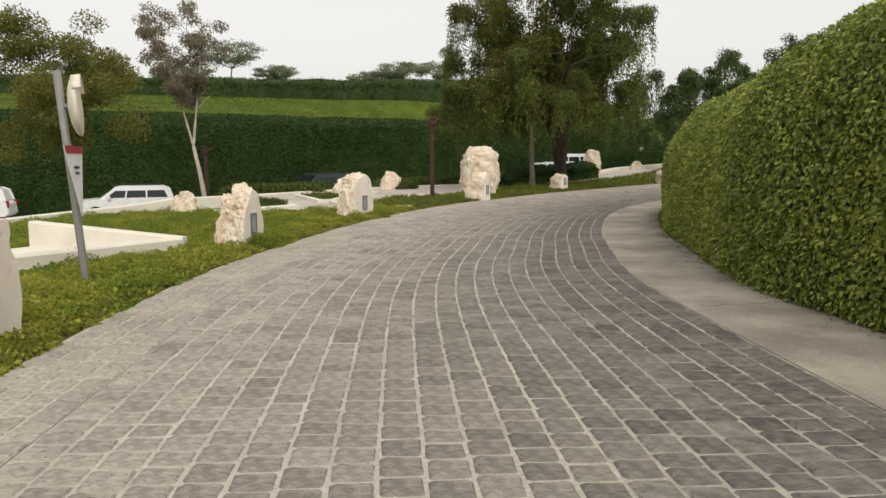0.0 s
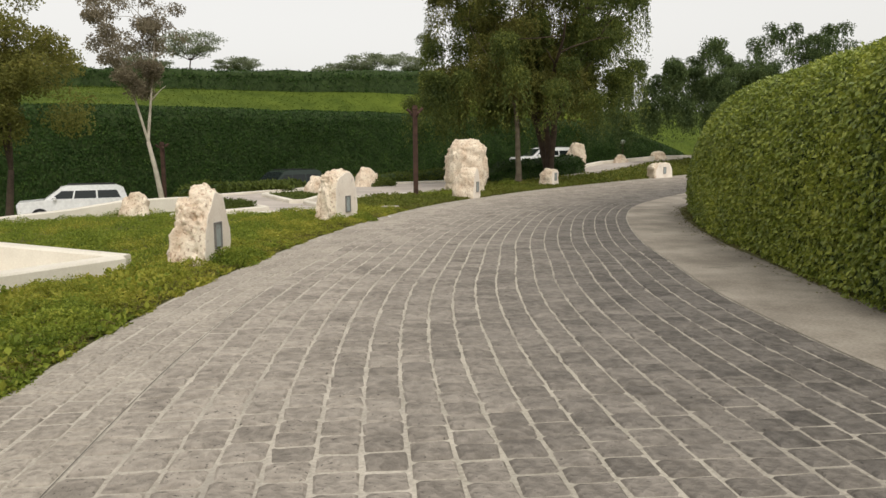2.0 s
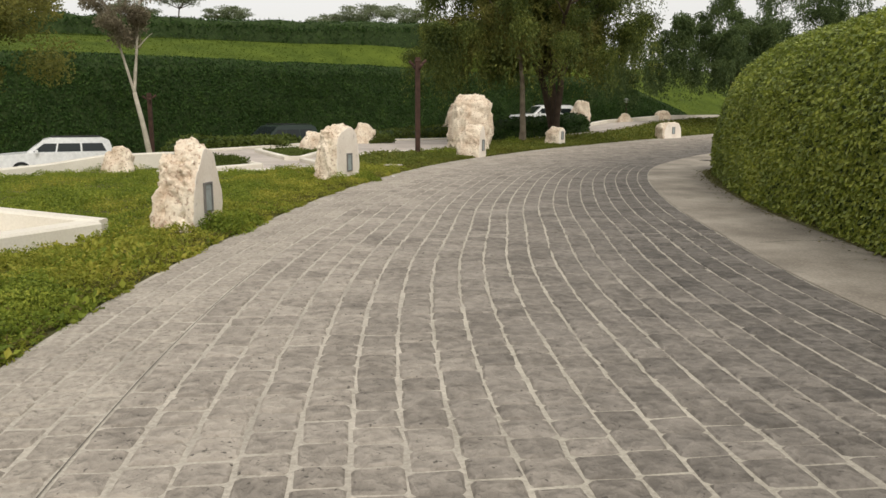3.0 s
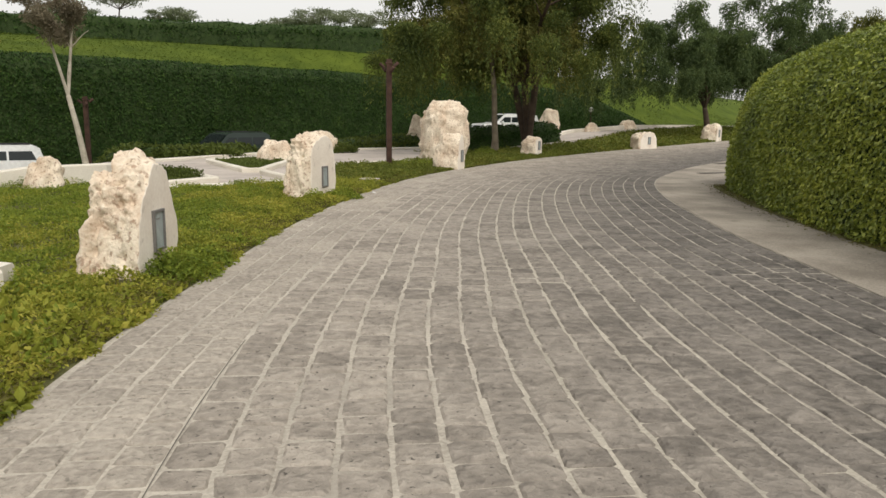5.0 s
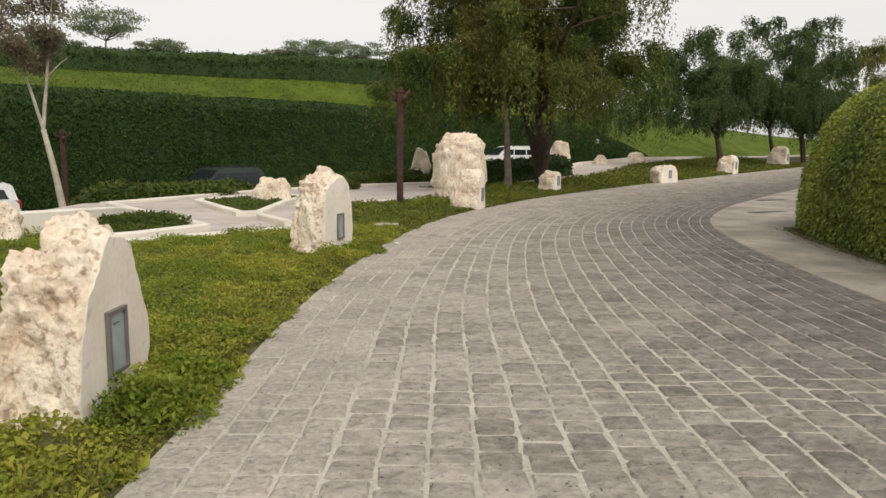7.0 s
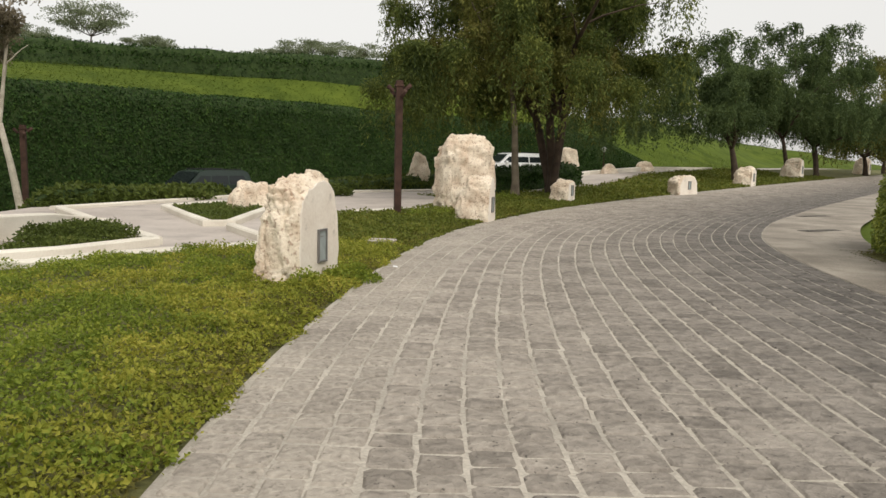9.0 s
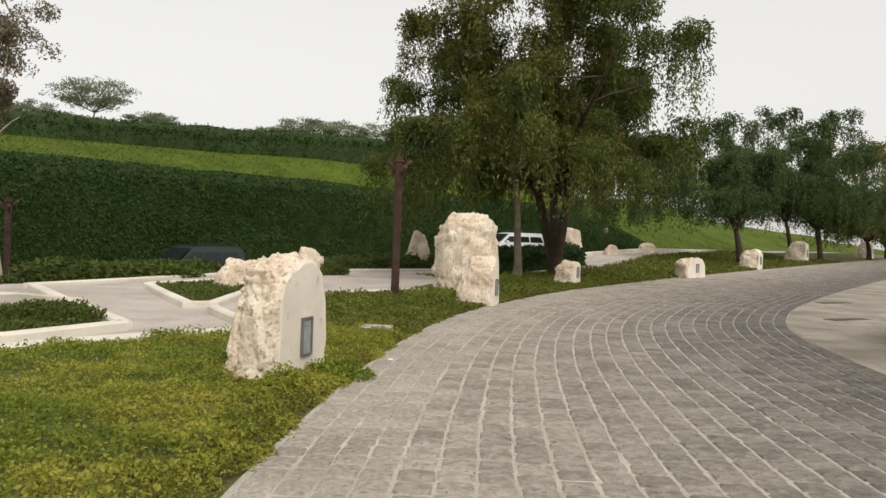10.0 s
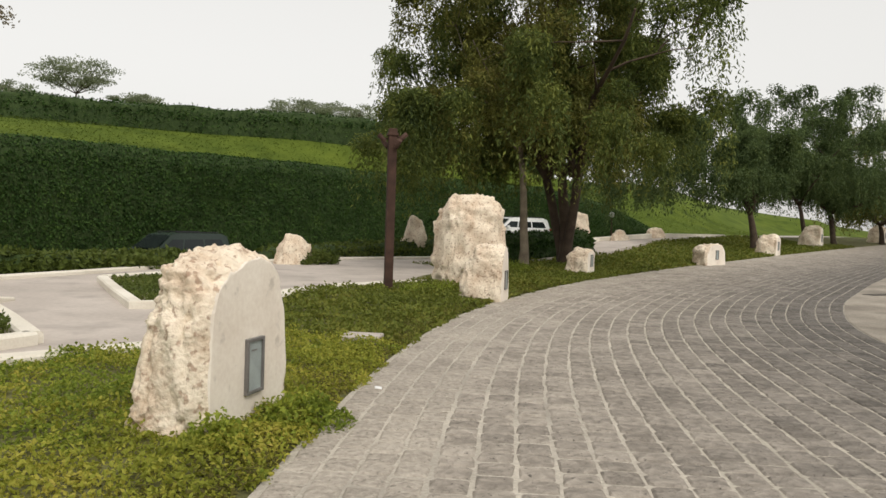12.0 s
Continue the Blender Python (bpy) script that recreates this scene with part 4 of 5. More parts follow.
    if style == "weep":
        for k in range(22):
            a = k * 6.28 / 22 + rnd.uniform(-0.1, 0.1)
            r = radius * rnd.uniform(0.62, 1.0)
            cents.append(np.array([math.cos(a) * r + lean[0] * cz + shift[0], math.sin(a) * r + lean[1] * cz + shift[1], clear + rnd.uniform(1.1, 2.6)]))
    cents = np.array(cents)
    # twigs from the limbs to the clumps
    tip_a = np.array([tuple(t) for t in tips])
    for c in cents[:n_c]:
        k = int(np.argmin(((tip_a - c) ** 2).sum(1)))
        a_, b_ = Vector(tip_a[k]), Vector(c)
        if (a_ - b_).length > 1.8:
            continue
        mid = (a_ + b_) / 2 + Vector((0, 0, 0.12))
        tube(twigs, [a_, mid, b_], [0.02, 0.014, 0.008], 4)
    part("twig", twigs, bark, root)["kind"] = "stuff"
    for bm_l in limbs_bm:
        part("limb", bm_l, bark, root)
    per = np.maximum(1, rng.dirichlet(np.ones(len(cents)) * 4) * n_leaf).astype(int)
    pos, along = [], []
    for c, n in zip(cents, per):
        if style == "weep":
            n_b = int(n * 0.36)
            pos.append(c + np.array([0, 0, 0.25]) + ball(rng, n_b) * np.array([0.66, 0.66, 0.42]))
            along.append(np.array([0, 0, -0.7]) + rng.normal(size=(n_b, 3)) * 0.7)
            n_s = max(2, (n - n_b) // 26)
            for _ in range(n_s):
                a = rng.uniform(0, 6.28)
                w = rng.uniform(0.05, 0.48)
                p0 = c + np.array([math.cos(a) * w, math.sin(a) * w, rng.uniform(-0.2, 0.55)])
                ln = rng.uniform(0.7, 2.3) * (1.35 if np.hypot(*c[:2]) > radius * 0.6 else 0.8)
                t = rng.random(26)
                out = np.array([math.cos(a), math.sin(a), 0]) * 0.24
                p = p0 + out * (t * (1 - 0.4 * t))[:, None] * ln + np.stack([rng.normal(0, 0.05, 26), rng.normal(0, 0.05, 26), 0.12 * t - ln * t ** 1.6], 1)
                pos.append(p)
                along.append(np.tile([out[0], out[1], -0.9], (26, 1)))
        else:
            sg = np.array([0.30, 0.30, 0.2]) if style == "airy" else np.array([0.36, 0.36, 0.10])
            sg = sg * (radius / 3.0)
            pos.append(c + ball(rng, n) * sg * 2.0)
            along.append(rng.normal(size=(n, 3)))
    pos, along = np.concatenate(pos), np.concatenate(along)
    if style == "weep":
        hem = clear + 0.7 * np.sin(np.arctan2(pos[:, 1], pos[:, 0]) * 5 + seed) + 0.35 * np.sin(pos[:, 0] * 2.3 + seed) + rng.normal(0, 0.18, len(pos))
        keep = pos[:, 2] > hem
        pos, along = pos[keep], along[keep]
    nn = rng.normal(size=pos.shape)
    crown = part("crown", leaf_cloud("crown", pos, nn, np.full(len(pos), leaf), leafmat, rng, 0.5, 0.34 if style == "weep" else 0.55, along), None, root)
    if leaf2:
        k = rng.choice(len(cents), 64)
        p2 = np.concatenate([cents[i] + ball(rng, 170) * np.array([0.8, 0.8, 0.45]) + np.array([0, 0, 0.25]) for i in k])
        p2 = p2[p2[:, 2] > clear]
        part("crown", leaf_cloud("crown", p2, rng.normal(size=p2.shape), np.full(len(p2), leaf), leaf2, rng, 0.5, 0.5), None, root, "turning yellow-brown leaves")
    return root


tree(9.15, 38.2, 13.6, 6.2, 2.4, 41, "large weeping tree with dense dark green crown and dark trunk", L_WEEPMID, "weep", 170000, 0.15, trunk_r=0.24, stems=3, fork_at=3.0, spread=0.05, shift=(-0.9, 0.0))
tree(7.4, 37.4, 12.4, 3.9, 2.9, 42, "weeping tree with a slim pale trunk and golden green leaves", L_WEEP, "weep", 84000, 0.155, M_TRUNK, 0.15, leaf2=L_GOLD, fork_at=3.8, shift=(-0.2, 0.0))
ROW = "weeping trees along the drive"
tree(25.2, 50.4, 8.8, 6.2, 2.1, 43, "weeping tree with a leaning forked trunk by the drive", L_WEEPDARK, "weep", 84000, 0.2, trunk_r=0.24, lean=(0.0, 0.0), group=ROW, fork_at=2.0, shift=(-3.6, 2.0))
tree(33.2, 56.3, 10.6, 4.8, 2.8, 44, "dark weeping tree with a straight trunk by the drive", L_WEEPDARK, "weep", 56000, 0.21, trunk_r=0.18, group=ROW)
tree(38.6, 60.0, 9.4, 4.8, 2.4, 45, "dark weeping tree with a forked trunk by the drive", L_WEEPDARK, "weep", 50000, 0.21, trunk_r=0.2, stems=2, group=ROW)
tree(47.0, 64.5, 10.2, 5.4, 1.6, 46, "dark weeping tree by the drive", L_WEEP, "weep", 38000, 0.23, trunk_r=0.22, group=ROW)
tree(55.0, 71.0, 10.4, 6.2, 1.2, 47, "dark weeping tree by the drive", L_WEEP, "weep", 28000, 0.26, trunk_r=0.24, group=ROW)
tree(-8.95, 38.2, 11.0, 2.3, 6.0, 51, "slender tree with a pale forked trunk and thin dusty crown", L_PALE, "airy", 17000, 0.11, M_PALEBARK, 0.14, (-0.085, 0), squash=1.0, fork_at=3.8, shift=(-0.3, 0), spread=0.05)
tree(-10.4, 25.8, 7.0, 3.2, 1.9, 52, "small tree with thin yellowing foliage", L_YELLOW, "airy", 36000, 0.10, M_BARK, 0.13, squash=1.05)
HILL = "flat-topped trees on the hill"
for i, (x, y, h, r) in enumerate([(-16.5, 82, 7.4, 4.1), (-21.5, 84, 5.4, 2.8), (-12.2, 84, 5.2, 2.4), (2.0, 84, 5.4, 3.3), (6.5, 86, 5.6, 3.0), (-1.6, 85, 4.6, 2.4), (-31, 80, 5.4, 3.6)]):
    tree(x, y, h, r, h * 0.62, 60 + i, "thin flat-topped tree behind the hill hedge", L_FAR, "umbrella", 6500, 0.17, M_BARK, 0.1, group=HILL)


# ---- posts, mirror, cover ----
def lamp_post(x, y, h, w, steel):
    z0 = float(ground_z([x], [y])[0]) - 0.05
    root = empty("lamp_post", Matrix.Translation((x, y, z0)))
    tagged(root, "rusted steel lamp post with small spotlights near its top", "lamp post", "rusted lamp posts")
    bm = bmesh.new()
    box(bm, 0, 0, h / 2, w, w, h, 0.01)
    part("post", bm, steel, root)
    for k, (dx, dy, dzz) in enumerate([(1, 0, -0.16), (-1, 0, -0.2), (0.4, -1, -0.32), (-0.6, 1, -0.3)]):
        bm = bmesh.new()
        d = Vector((dx, dy, 0)).normalized()
        tube(bm, [d * w * 0.4, d * (w * 0.5 + 0.1)], [0.015, 0.015], 6)
        tube(bm, [d * (w * 0.5 + 0.06) + Vector((0, 0, -0.06)), d * (w * 0.5 + 0.2) + Vector((0, 0, 0.07))], [0.045, 0.05], 10)
        ob = part("spotlight", bm, steel, root)
        ob.location = (0, 0, h + dzz)
    bm = bmesh.new()
    box(bm, 0, 0, h - 0.12, w + 0.05, w + 0.05, 0.05, 0.008)
    part("collar", bm, steel, root)


lamp_post(1.86, 29.75, 3.3, 0.165, M_CORTEN)
lamp_post(-9.15, 39.0, 3.75, 0.17, M_CORTEN)

mx_, my_ = -3.72, 9.55
mirror = empty("traffic_mirror", pose(mx_, my_, float(ground_z([mx_], [my_])[0]) - 0.05, 0, -4.4, 0))
tagged(mirror, "convex traffic mirror seen from the side on a leaning grey pole", "traffic mirror")
bm = bmesh.new()
tube(bm, [Vector((0, 0, 0)), Vector((0, 0, 1.3)), Vector((0, 0, 2.66))], [0.046, 0.046, 0.046], 14)
part("pole", bm, M_GALV, mirror, "grey galvanised pole")
bm = bmesh.new()
bmesh.ops.create_uvsphere(bm, u_segments=32, v_segments=16, radius=0.36)
for v in bm.verts:
    v.co = Vector((v.co.x, v.co.y, v.co.z * (0.30 if v.co.z > 0 else 0.14)))
for f in bm.faces:
    f.smooth = True
bk = part("mirror_back", bm, M_MIRRORBACK, mirror, "cream domed plastic back")
bk.matrix_basis = Matrix.Translation((0.2, -0.02, 2.22)) @ Euler((radians(90), 0, radians(-72))).to_matrix().to_4x4()
bm = bmesh.new()
arcs = [[bm.verts.new((rad * math.cos(a), rad * math.sin(a), zz)) for a in [radians(30 + 120 * k / 20) for k in range(21)]]
        for rad, zz in ((0.35, 0.02), (0.375, 0.03), (0.385, -0.075), (0.372, -0.08))]
for a, b in zip(arcs, arcs[1:] + arcs[:1]):
    for k in range(20):
        bm.faces.new((a[k], a[k + 1], b[k + 1], b[k])).smooth = True
bmesh.ops.recalc_face_normals(bm, faces=bm.faces)
hood = part("hood", bm, M_MIRRORBACK, mirror, "cream plastic hood over the mirror")
hood.matrix_basis = bk.matrix_basis.copy()
bm = bmesh.new()
box(bm, 0.08, -0.01, 2.24, 0.16, 0.04, 0.05, 0.006)
part("bracket", bm, M_GALV, mirror)
# give-way triangle turned nearly edge-on, point down
sign = empty("give_way_sign", Matrix())
sign.parent = mirror
sign.matrix_basis = Matrix.Translation((0.09, -0.07, 1.32)) @ Euler((0, 0, radians(96))).to_matrix().to_4x4()


def tri_plate(w, h, t, y):
    bm = bmesh.new()
    a = [(-w / 2, h / 2), (w / 2, h / 2), (0, -h / 2)]
    f = bm.faces.new([bm.verts.new((x, y, z)) for x, z in a])
    r = bmesh.ops.extrude_face_region(bm, geom=[f])
    for e in r["geom"]:
        if isinstance(e, bmesh.types.BMVert):
            e.co.y += t
    bmesh.ops.recalc_face_normals(bm, faces=bm.faces)
    return bm


part("plate", tri_plate(0.72, 0.86, 0.012, -0.012), M_WHITE, sign, "white triangular plate")
bm = bmesh.new()
box(bm, 0, -0.018, 0.385, 0.68, 0.008, 0.09)
part("border", bm, M_RED, sign, "red upper border")
for k, w in enumerate((0.2, 0.14)):
    bm = bmesh.new()
    box(bm, 0.0, -0.018, 0.17 - k * 0.07, w, 0.006, 0.03)
    part("bar", bm, M_BLACK, sign)

bm = bmesh.new()
box(bm, 0, 0, 0.0, 0.44, 0.4, 0.08, 0.008)
cv = tagged(part("access_cover", bm, M_WALK), "pale square access cover set in the verge", "access cover")
cv.matrix_world = pose(0.58, 23.55, 0.02, 0, 0, -20)
for k, (px, py) in enumerate([(0.45, 21.3), (8.05, 37.0), (-0.15, 20.6)]):
    bm = bmesh.new()
    box(bm, 0, 0, 0, 0.06, 0.035, 0.02, 0.006)
    lt = tagged(part("litter", bm, M_WHITE), "scrap of white litter at the edge of the verge", "litter")
    lt.matrix_world = pose(px, py, float(ground_z([px], [py])[0]) + 0.05, 20, 10, 40 * k)
bm = bmesh.new()
tube(bm, [Vector((0, 0, 0)), Vector((0, 0, 1.7))], [0.05, 0.05], 8)
gl = empty("bollard_light", Matrix.Translation((19.7, 56.5, 0.0)))
gl.location.z = float(ground_z([19.7], [56.5])[0])
tagged(gl, "small white globe light on a thin post", "garden light")
part("post", bm, M_CORTEN, gl)
bm = bmesh.new()
bmesh.ops.create_uvsphere(bm, u_segments=14, v_segments=9, radius=0.17)
for v in bm.verts:
    v.co.z += 1.8
part("globe", bm, M_WHITE, gl, "white globe")


# ribbed plates added for dark stains, cracks and fallen leaves on the concrete strip
for dx, dy, yw in ((13.6, 29.6, 12), (11.0, 26.2, 12)):
    bm = bmesh.new()
    box(bm, 0, 0, 0, 1.2, 0.3, 0.01, 0.003)
    for k in range(11):
        box(bm, -0.5 + k * 0.1, 0, 0.006, 0.05, 0.24, 0.006)
    dr = tagged(part("stain_plate", bm, M_STAIN), "ribbed dark plate standing for a dark stain on the concrete strip", "drain cover", "drain gratings")
    dr.matrix_world = pose(dx, dy, float(road_z(dx, dy)) + 0.006, 0, 0, yw)
for k, (s_, d0_, d1_) in enumerate(((7.9, 6.1, 7.2), (13.6, 6.2, 7.3), (19.5, 6.0, 7.2))):
    rc = random.Random(500 + k)
    bm = bmesh.new()
    prev = None
    for i in range(10):
        ss, dd = S0 + s_ + i * 0.03 + rc.gauss(0, 0.03), d0_ + (d1_ - d0_) * i / 9
        x, y = at_edge(ss, dd)
        x2, y2 = at_edge(ss + rc.uniform(0.008, 0.018), dd)
        z = float(road_z(x, y)) + 0.0065
        cur = (bm.verts.new((float(x), float(y), z)), bm.verts.new((float(x2), float(y2), z)))
        if prev:
            bm.faces.new((prev[0], prev[1], cur[1], cur[0]))
        prev = cur
    part("crack", bm, M_TAR, pav, "dark crack")
rng = np.random.default_rng(61)
n = 7500
s_, d_ = rng.uniform(S0 - 2, S0 + 27, n), HEDGE_D + 0.25 - np.abs(rng.normal(0, 0.22, n))
x, y = at_edge(s_, d_)
tagged(part("fallen_leaves", leaf_cloud("fallen_leaves", np.stack([x, y, road_z(x, y) + 0.02], 1), np.tile([0, 0, 1.0], (n, 1)), np.full(n, 0.045), L_GOLD, rng, 0.85, 0.6)), "brown fallen leaves along the hedge foot", "fallen leaves", kind="stuff")


# ---- cars ----
def car(paint, label):
    root = empty("car", Matrix())
    L, W, H = 4.9, 1.9, 1.85
    prof = [(-2.42, 0.45), (-2.45, 0.85), (-2.36, 1.08), (-1.3, 1.16), (0.0, 1.16), (2.2, 1.16), (2.42, 1.0), (2.45, 0.5), (2.3, 0.36), (-2.3, 0.36)]
    bm = bmesh.new()

    def loft(prof, ys, shrink):
        rings = []
        for y, s in zip(ys, shrink):
            rings.append([bm.verts.new((x * s[0], y, z if s[1] == 1 else z * s[1])) for x, z in prof])
        for a, b in zip(rings, rings[1:]):
            for k in range(len(prof)):
                bm.faces.new((a[k], a[(k + 1) % len(prof)], b[(k + 1) % len(prof)], b[k]))
        bm.faces.new(rings[0][::-1])
        bm.faces.new(rings[-1])
    loft(prof, (-0.94, -0.85, 0.85, 0.94), ((0.975, 1), (1, 1), (1, 1), (0.975, 1)))
    bmesh.ops.recalc_face_normals(bm, faces=bm.faces)
    part("body", bm, paint, root)
    bm = bmesh.new()
    cab = [(-1.3, 1.15), (-0.55, 1.74), (-0.2, 1.82), (1.9, 1.82), (2.2, 1.7), (2.36, 1.15)]
    loft(cab, (-0.86, -0.72, 0.72, 0.86), ((1, 1), (0.96, 1), (0.96, 1), (1, 1)))
    for v in bm.verts:
        v.co.y *= 1 - 0.16 * max(0, (v.co.z - 1.15) / 0.67)
    bmesh.ops.recalc_face_normals(bm, faces=bm.faces)
    part("cabin", bm, paint, root)
    for sy in (-1, 1):
        for x0, x1, x2, x3 in ((-1.0, -0.1, 0.02, -0.42), (-0.02, 0.95, 0.95, 0.08), (1.03, 2.05, 1.85, 1.03)):
            bm = bmesh.new()
            qd = [(x0, 1.2), (x1, 1.2), (x2, 1.66), (x3, 1.66)]
            vs = [bm.verts.new((x, sy * (0.87 * (1 - 0.16 * (z - 1.15) / 0.67) + 0.012 - 0.05 * (z - 1.15)), z)) for x, z in qd]
            bm.faces.new(vs if sy < 0 else vs[::-1])
            r = bmesh.ops.extrude_face_region(bm, geom=bm.faces[:])
            for e in r["geom"]:
                if isinstance(e, bmesh.types.BMVert):
                    e.co.y -= sy * 0.03
            bmesh.ops.recalc_face_normals(bm, faces=bm.faces)
            part("side_window", bm, M_CARGLASS, root, "dark tinted window")
        for wx in (-1.5, 1.45):
            wh = empty("wheel", Matrix())
            wh.parent = root
            wh.location = (wx, sy * 0.86, 0.39)
            for nm, r, wd, mt in (("tyre", 0.39, 0.24, M_TYRE), ("rim", 0.26, 0.26, M_RIM)):
                bm = bmesh.new()
                bmesh.ops.create_cone(bm, cap_ends=True, segments=24, radius1=r, radius2=r, depth=wd, matrix=Matrix.Rotation(math.pi / 2, 4, "X"))
                part(nm, bm, mt, wh)
        bm = bmesh.new()
        box(bm, -2.38, sy * 0.68, 0.9, 0.16, 0.4, 0.2, 0.03)
        part("headlight", bm, M_LIGHT, root)
        bm = bmesh.new()
        box(bm, 2.4, sy * 0.82, 0.98, 0.12, 0.18, 0.34, 0.03)
        part("tail_light", bm, M_TAIL, root)
        bm = bmesh.new()
        box(bm, -0.85, sy * 1.02, 1.22, 0.14, 0.2, 0.16, 0.03)
        part("wing_mirror", bm, paint, root)
        bm = bmesh.new()
        box(bm, 0.8, sy * 0.62, 1.86, 2.1, 0.05, 0.04, 0.01)
        part("roof_rail", bm, M_CARDARK, root)
    bm = bmesh.new()
    a, b = Vector((-1.29, 0, 1.2)), Vector((-0.58, 0, 1.72))
    nrm = Vector((-(b.z - a.z), 0, b.x - a.x)).normalized() * 0.015
    vs = [bm.verts.new(p + nrm) for p in (Vector((a.x, -0.78, a.z)), Vector((a.x, 0.78, a.z)), Vector((b.x, 0.66, b.z)), Vector((b.x, -0.66, b.z)))]
    bm.faces.new(vs)
    part("windscreen", bm, M_CARGLASS, root, "dark windscreen")
    bm = bmesh.new()
    box(bm, -2.43, 0, 0.86, 0.06, 0.9, 0.22, 0.02)
    part("grille", bm, M_CARDARK, root)
    bm = bmesh.new()
    box(bm, -2.42, 0, 0.5, 0.1, 1.7, 0.2, 0.03)
    part("bumper", bm, M_CARDARK, root)
    return tagged(root, label, "car", "cars on the lower drive")


def on_lower(x):
    q, tg, u = LOWER
    k = int(np.argmin(np.abs(q[:, 0] - x)))
    return q[k], math.degrees(math.atan2(tg[k, 1], tg[k, 0]))


def car_place(x):
    (cx, cy), yw = on_lower(x)
    return pose(cx, cy, float(ground_z([cx], [cy])[0]) + 0.05, 0, 0, yw)


white_car = car(M_CARWHITE, "white four-wheel-drive car on the lower drive")
white_car.matrix_world = car_place(-13.9)
for x in (14.5, -21.5):
    copy_thing(white_car, car_place(x))
car(M_CARGREEN, "dark green four-wheel-drive car on the lower drive").matrix_world = car_place(-4.4)


# ---- setts of the drive ----
def sett(L, W, seed, h=0.02):
    """One stamped sett: bevelled, with wavering edges."""
    r = random.Random(seed)
    j = lambda a: r.uniform(-a, a)
    ring = []
    cl, cw = L * 0.075, W * 0.075
    for sx, sy in ((-1, -1), (1, -1), (1, 1), (-1, 1)):
        a, b_ = (sx * (L / 2 - cl + j(0.008)), sy * (W / 2 + j(0.006))), (sx * (L / 2 + j(0.006)), sy * (W / 2 - cw + j(0.008)))
        ring += [b_, a] if sx * sy > 0 else [a, b_]
    ring = [ring[-1]] + ring[:-1]
    v = [(x, y, -h) for x, y in ring] + [(x * 0.975, y * 0.975, -0.0035 + j(0.0018)) for x, y in ring] + [(x * 0.84, y * 0.84, 0.006 + j(0.004)) for x, y in ring] + [(j(0.03), j(0.03), 0.010 + j(0.006))]
    f = []
    for o in (0, 8):
        f += [(o + k, o + (k + 1) % 8, o + 8 + (k + 1) % 8, o + 8 + k) for k in range(8)]
    f += [(16 + k, 16 + (k + 1) % 8, 24) for k in range(8)]
    return np.array(v), f


rnd = random.Random(77)
N_VAR = 10
variants = [sett(1.0 * 0.262, 0.236, 300 + k) for k in range(N_VAR)]
tri_faces = []
for _, f in variants[:1]:
    for q_ in f:
        tri_faces += [q_] if len(q_) == 3 else [(q_[0], q_[1], q_[2]), (q_[0], q_[2], q_[3])]
tri_faces = np.array(tri_faces)


def sett_rows(d0, d1, width, s0, s1, length):
    """Places (s, d, length, width) of setts in rows along the road, every row with its own rhythm."""
    out = []
    nrow = int(round((d1 - d0) / width))
    w = (d1 - d0) / nrow
    for r in range(nrow):
        d = d0 + (r + 0.5) * w
        s = s0 + rnd.uniform(0, length)
        while s < s1:
            ln = length * rnd.uniform(0.82, 1.2)
            out.append((s + ln / 2, d, ln, w))
            s += ln
    return out


cells = sett_rows(GUT_W + 0.004, ROAD_W - 0.03, ROW_W, S0 - 5, S0 + 88, 0.225)
gutter_cells = sett_rows(0.02, GUT_W - 0.004, 0.205, S0 - 5, S0 + 88, 0.23)


def sett_matrix(s, d, wob=0.006):
    x, y = at_edge(s, d)
    x2, y2 = at_edge(s + 0.1, d)
    return float(x), float(y), math.atan2(y2 - y, x2 - x)


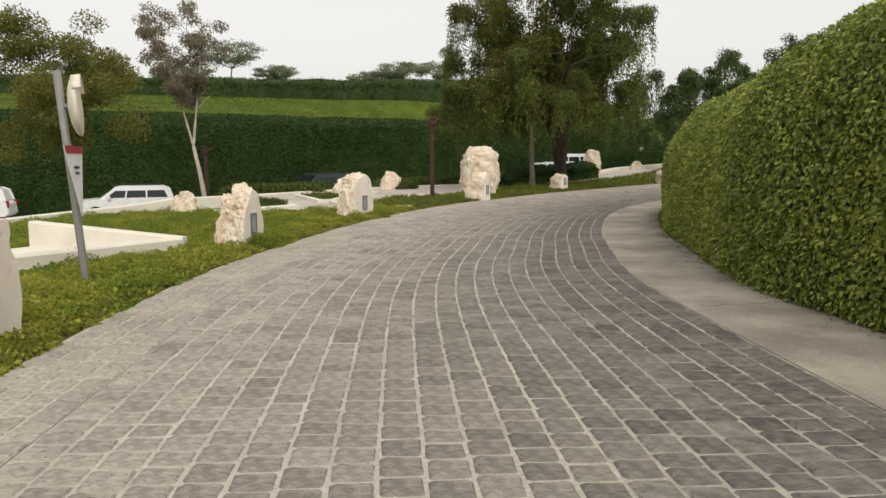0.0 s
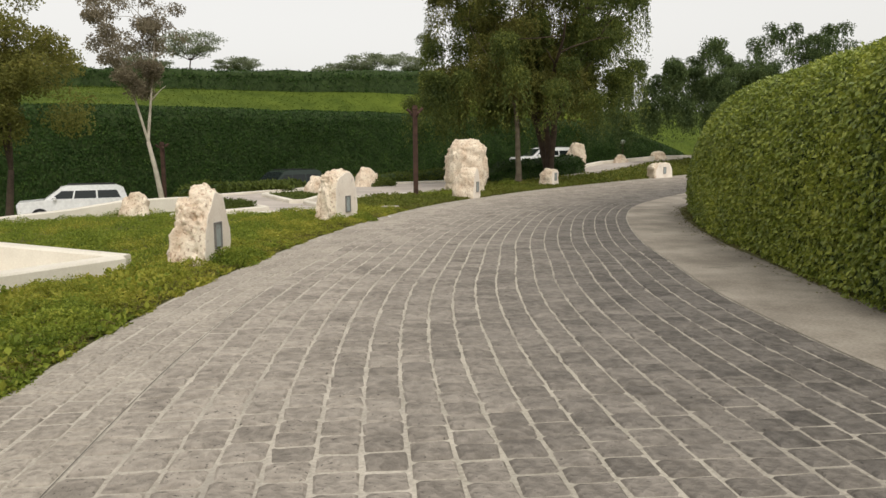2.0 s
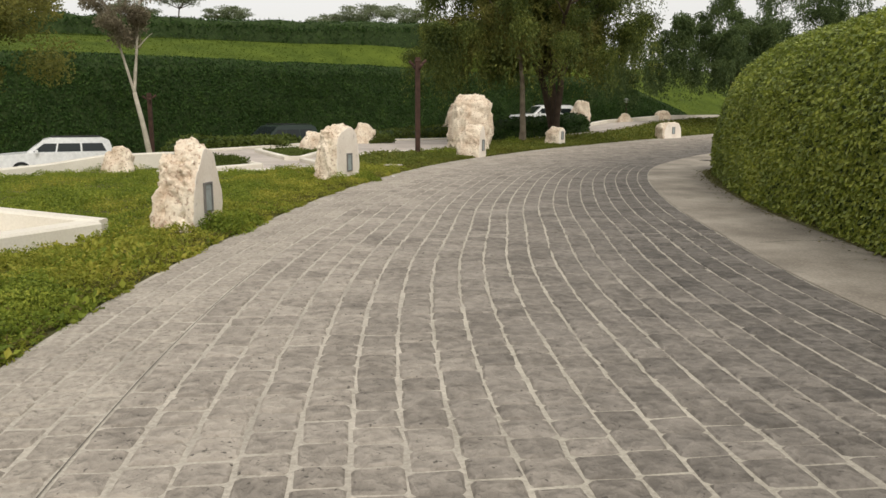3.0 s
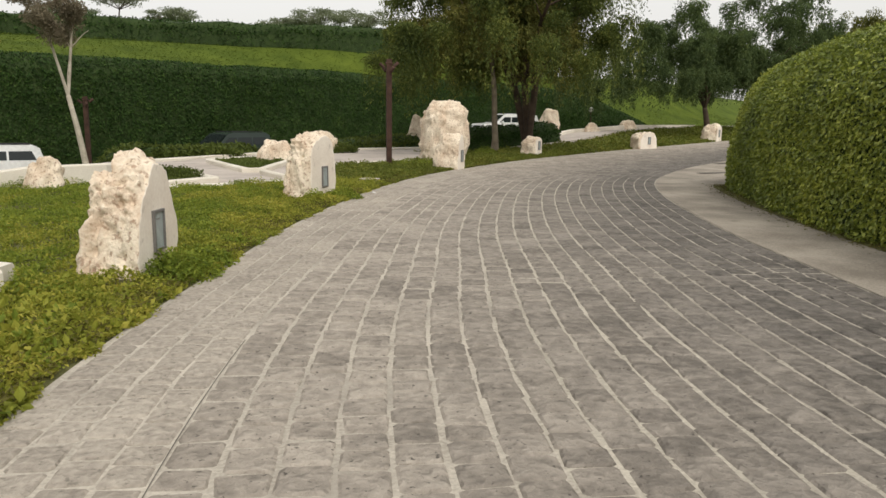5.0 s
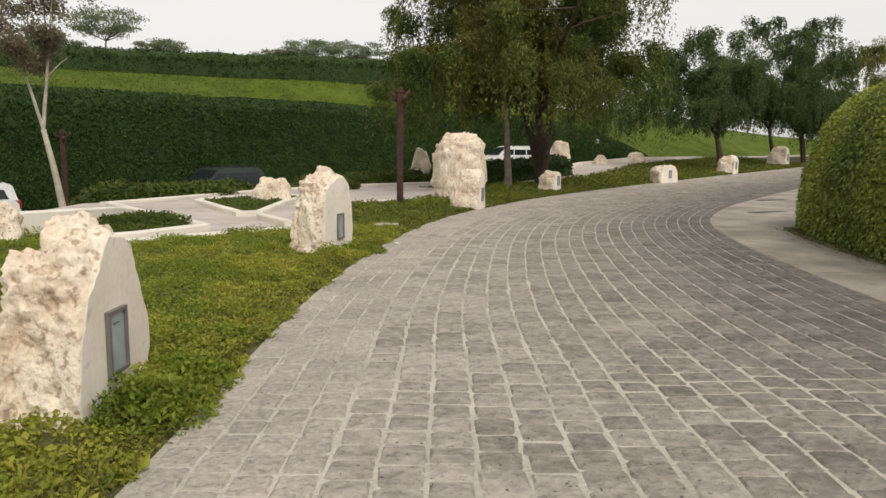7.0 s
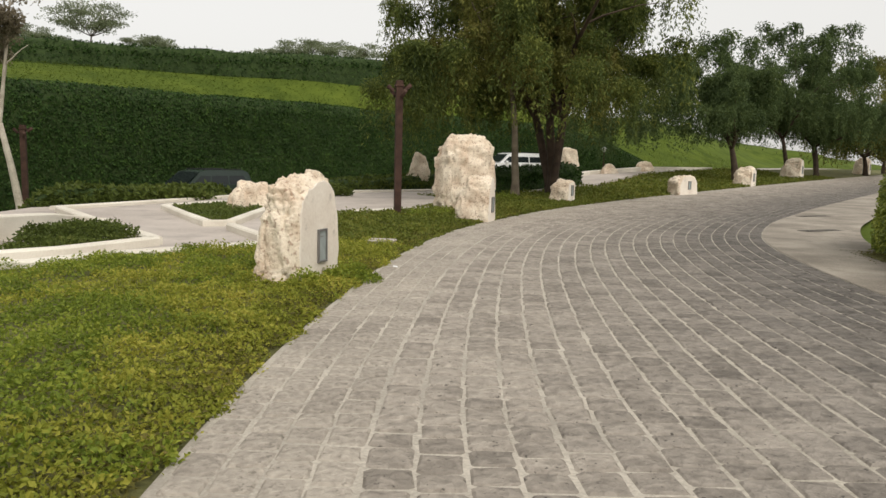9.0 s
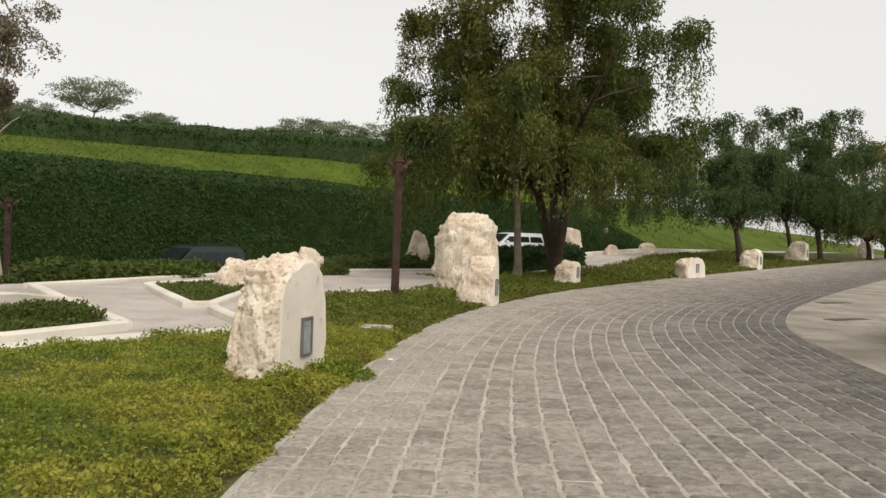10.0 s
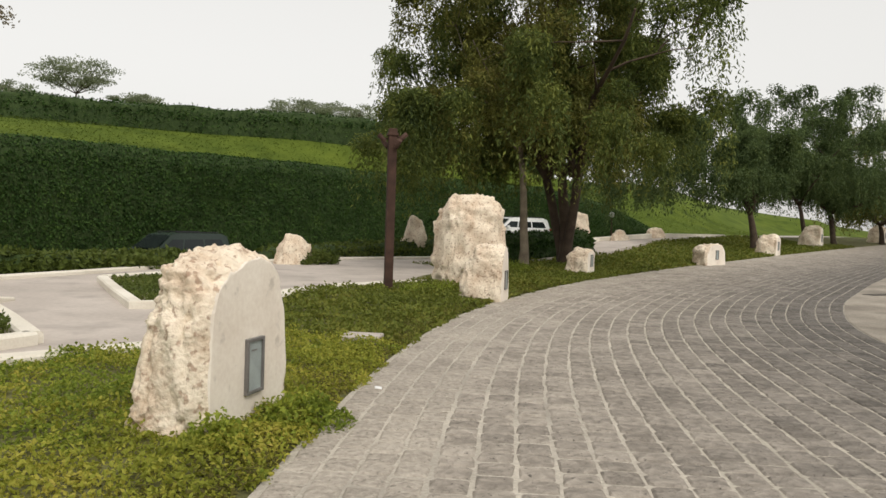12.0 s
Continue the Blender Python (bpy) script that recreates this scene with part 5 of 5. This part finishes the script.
def joined_setts(name, cells, mat, gap_l, gap_w, parent, lift=0.0):
    c = np.array(cells)
    x, y = at_edge(c[:, 0], c[:, 1])
    x2, y2 = at_edge(c[:, 0] + 0.1, c[:, 1])
    a = np.arctan2(y2 - y, x2 - x)
    z = road_z(x, y) + lift
    rngl = np.random.default_rng(5)
    k = rngl.integers(0, N_VAR, len(c))
    V = np.stack([variants[i][0] for i in range(N_VAR)])[k].copy()
    V[:, :, 0] *= ((c[:, 2] - gap_l) / 0.262)[:, None]
    V[:, :, 1] *= ((c[:, 3] - gap_w) / 0.236)[:, None]
    V[:, :8 * 3, :2] += rngl.normal(0, 0.0042, (len(c), 1, 8, 2)).repeat(3, 1).reshape(len(c), 24, 2)
    V[:, :, 2] += V[:, :, 0] * rngl.normal(0, 0.004, (len(c), 1)) + V[:, :, 1] * rngl.normal(0, 0.004, (len(c), 1))
    V[:, :, 2] += (rngl.normal(0, 0.0009, len(c)))[:, None]
    ca, sa = np.cos(a)[:, None], np.sin(a)[:, None]
    X = V[:, :, 0] * ca - V[:, :, 1] * sa + x[:, None]
    Y = V[:, :, 0] * sa + V[:, :, 1] * ca + y[:, None]
    Z = V[:, :, 2] + z[:, None]
    F = (tri_faces[None] + (np.arange(len(c)) * 25)[:, None, None]).reshape(-1, 3)
    ob = part(name, mesh_np(name, np.stack([X, Y, Z], -1).reshape(-1, 3), F, mat), None, parent)
    ob["kind"] = "stuff"
    return ob


# the stretch of drive that is walked over gets single setts
single = [c for c in cells if S0 + 3.4 < c[0] < S0 + 6.4 and 1.0 < c[1] < 4.6]
single = single[:300]
chosen = set(single)
# stone colour steps darker from the outer to the inner rows
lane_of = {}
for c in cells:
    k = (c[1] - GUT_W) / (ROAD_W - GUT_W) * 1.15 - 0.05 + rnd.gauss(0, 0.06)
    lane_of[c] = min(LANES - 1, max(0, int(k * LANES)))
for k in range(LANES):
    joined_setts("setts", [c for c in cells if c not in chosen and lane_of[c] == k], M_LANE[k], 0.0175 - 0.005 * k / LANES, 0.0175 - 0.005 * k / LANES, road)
joined_setts("gutter_setts", gutter_cells, M_GUTTER, 0.014, 0.012, road)
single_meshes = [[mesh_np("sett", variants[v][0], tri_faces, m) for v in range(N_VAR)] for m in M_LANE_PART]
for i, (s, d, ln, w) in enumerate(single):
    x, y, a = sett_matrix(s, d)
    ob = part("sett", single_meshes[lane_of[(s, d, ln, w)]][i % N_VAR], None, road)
    ob.matrix_basis = Matrix.LocRotScale((x, y, float(road_z(x, y)) + rnd.gauss(0, 0.0009)), Euler((rnd.gauss(0, 0.004), rnd.gauss(0, 0.004), a)), ((ln - 0.0165) / 0.262, (w - 0.0165) / 0.236, 1))
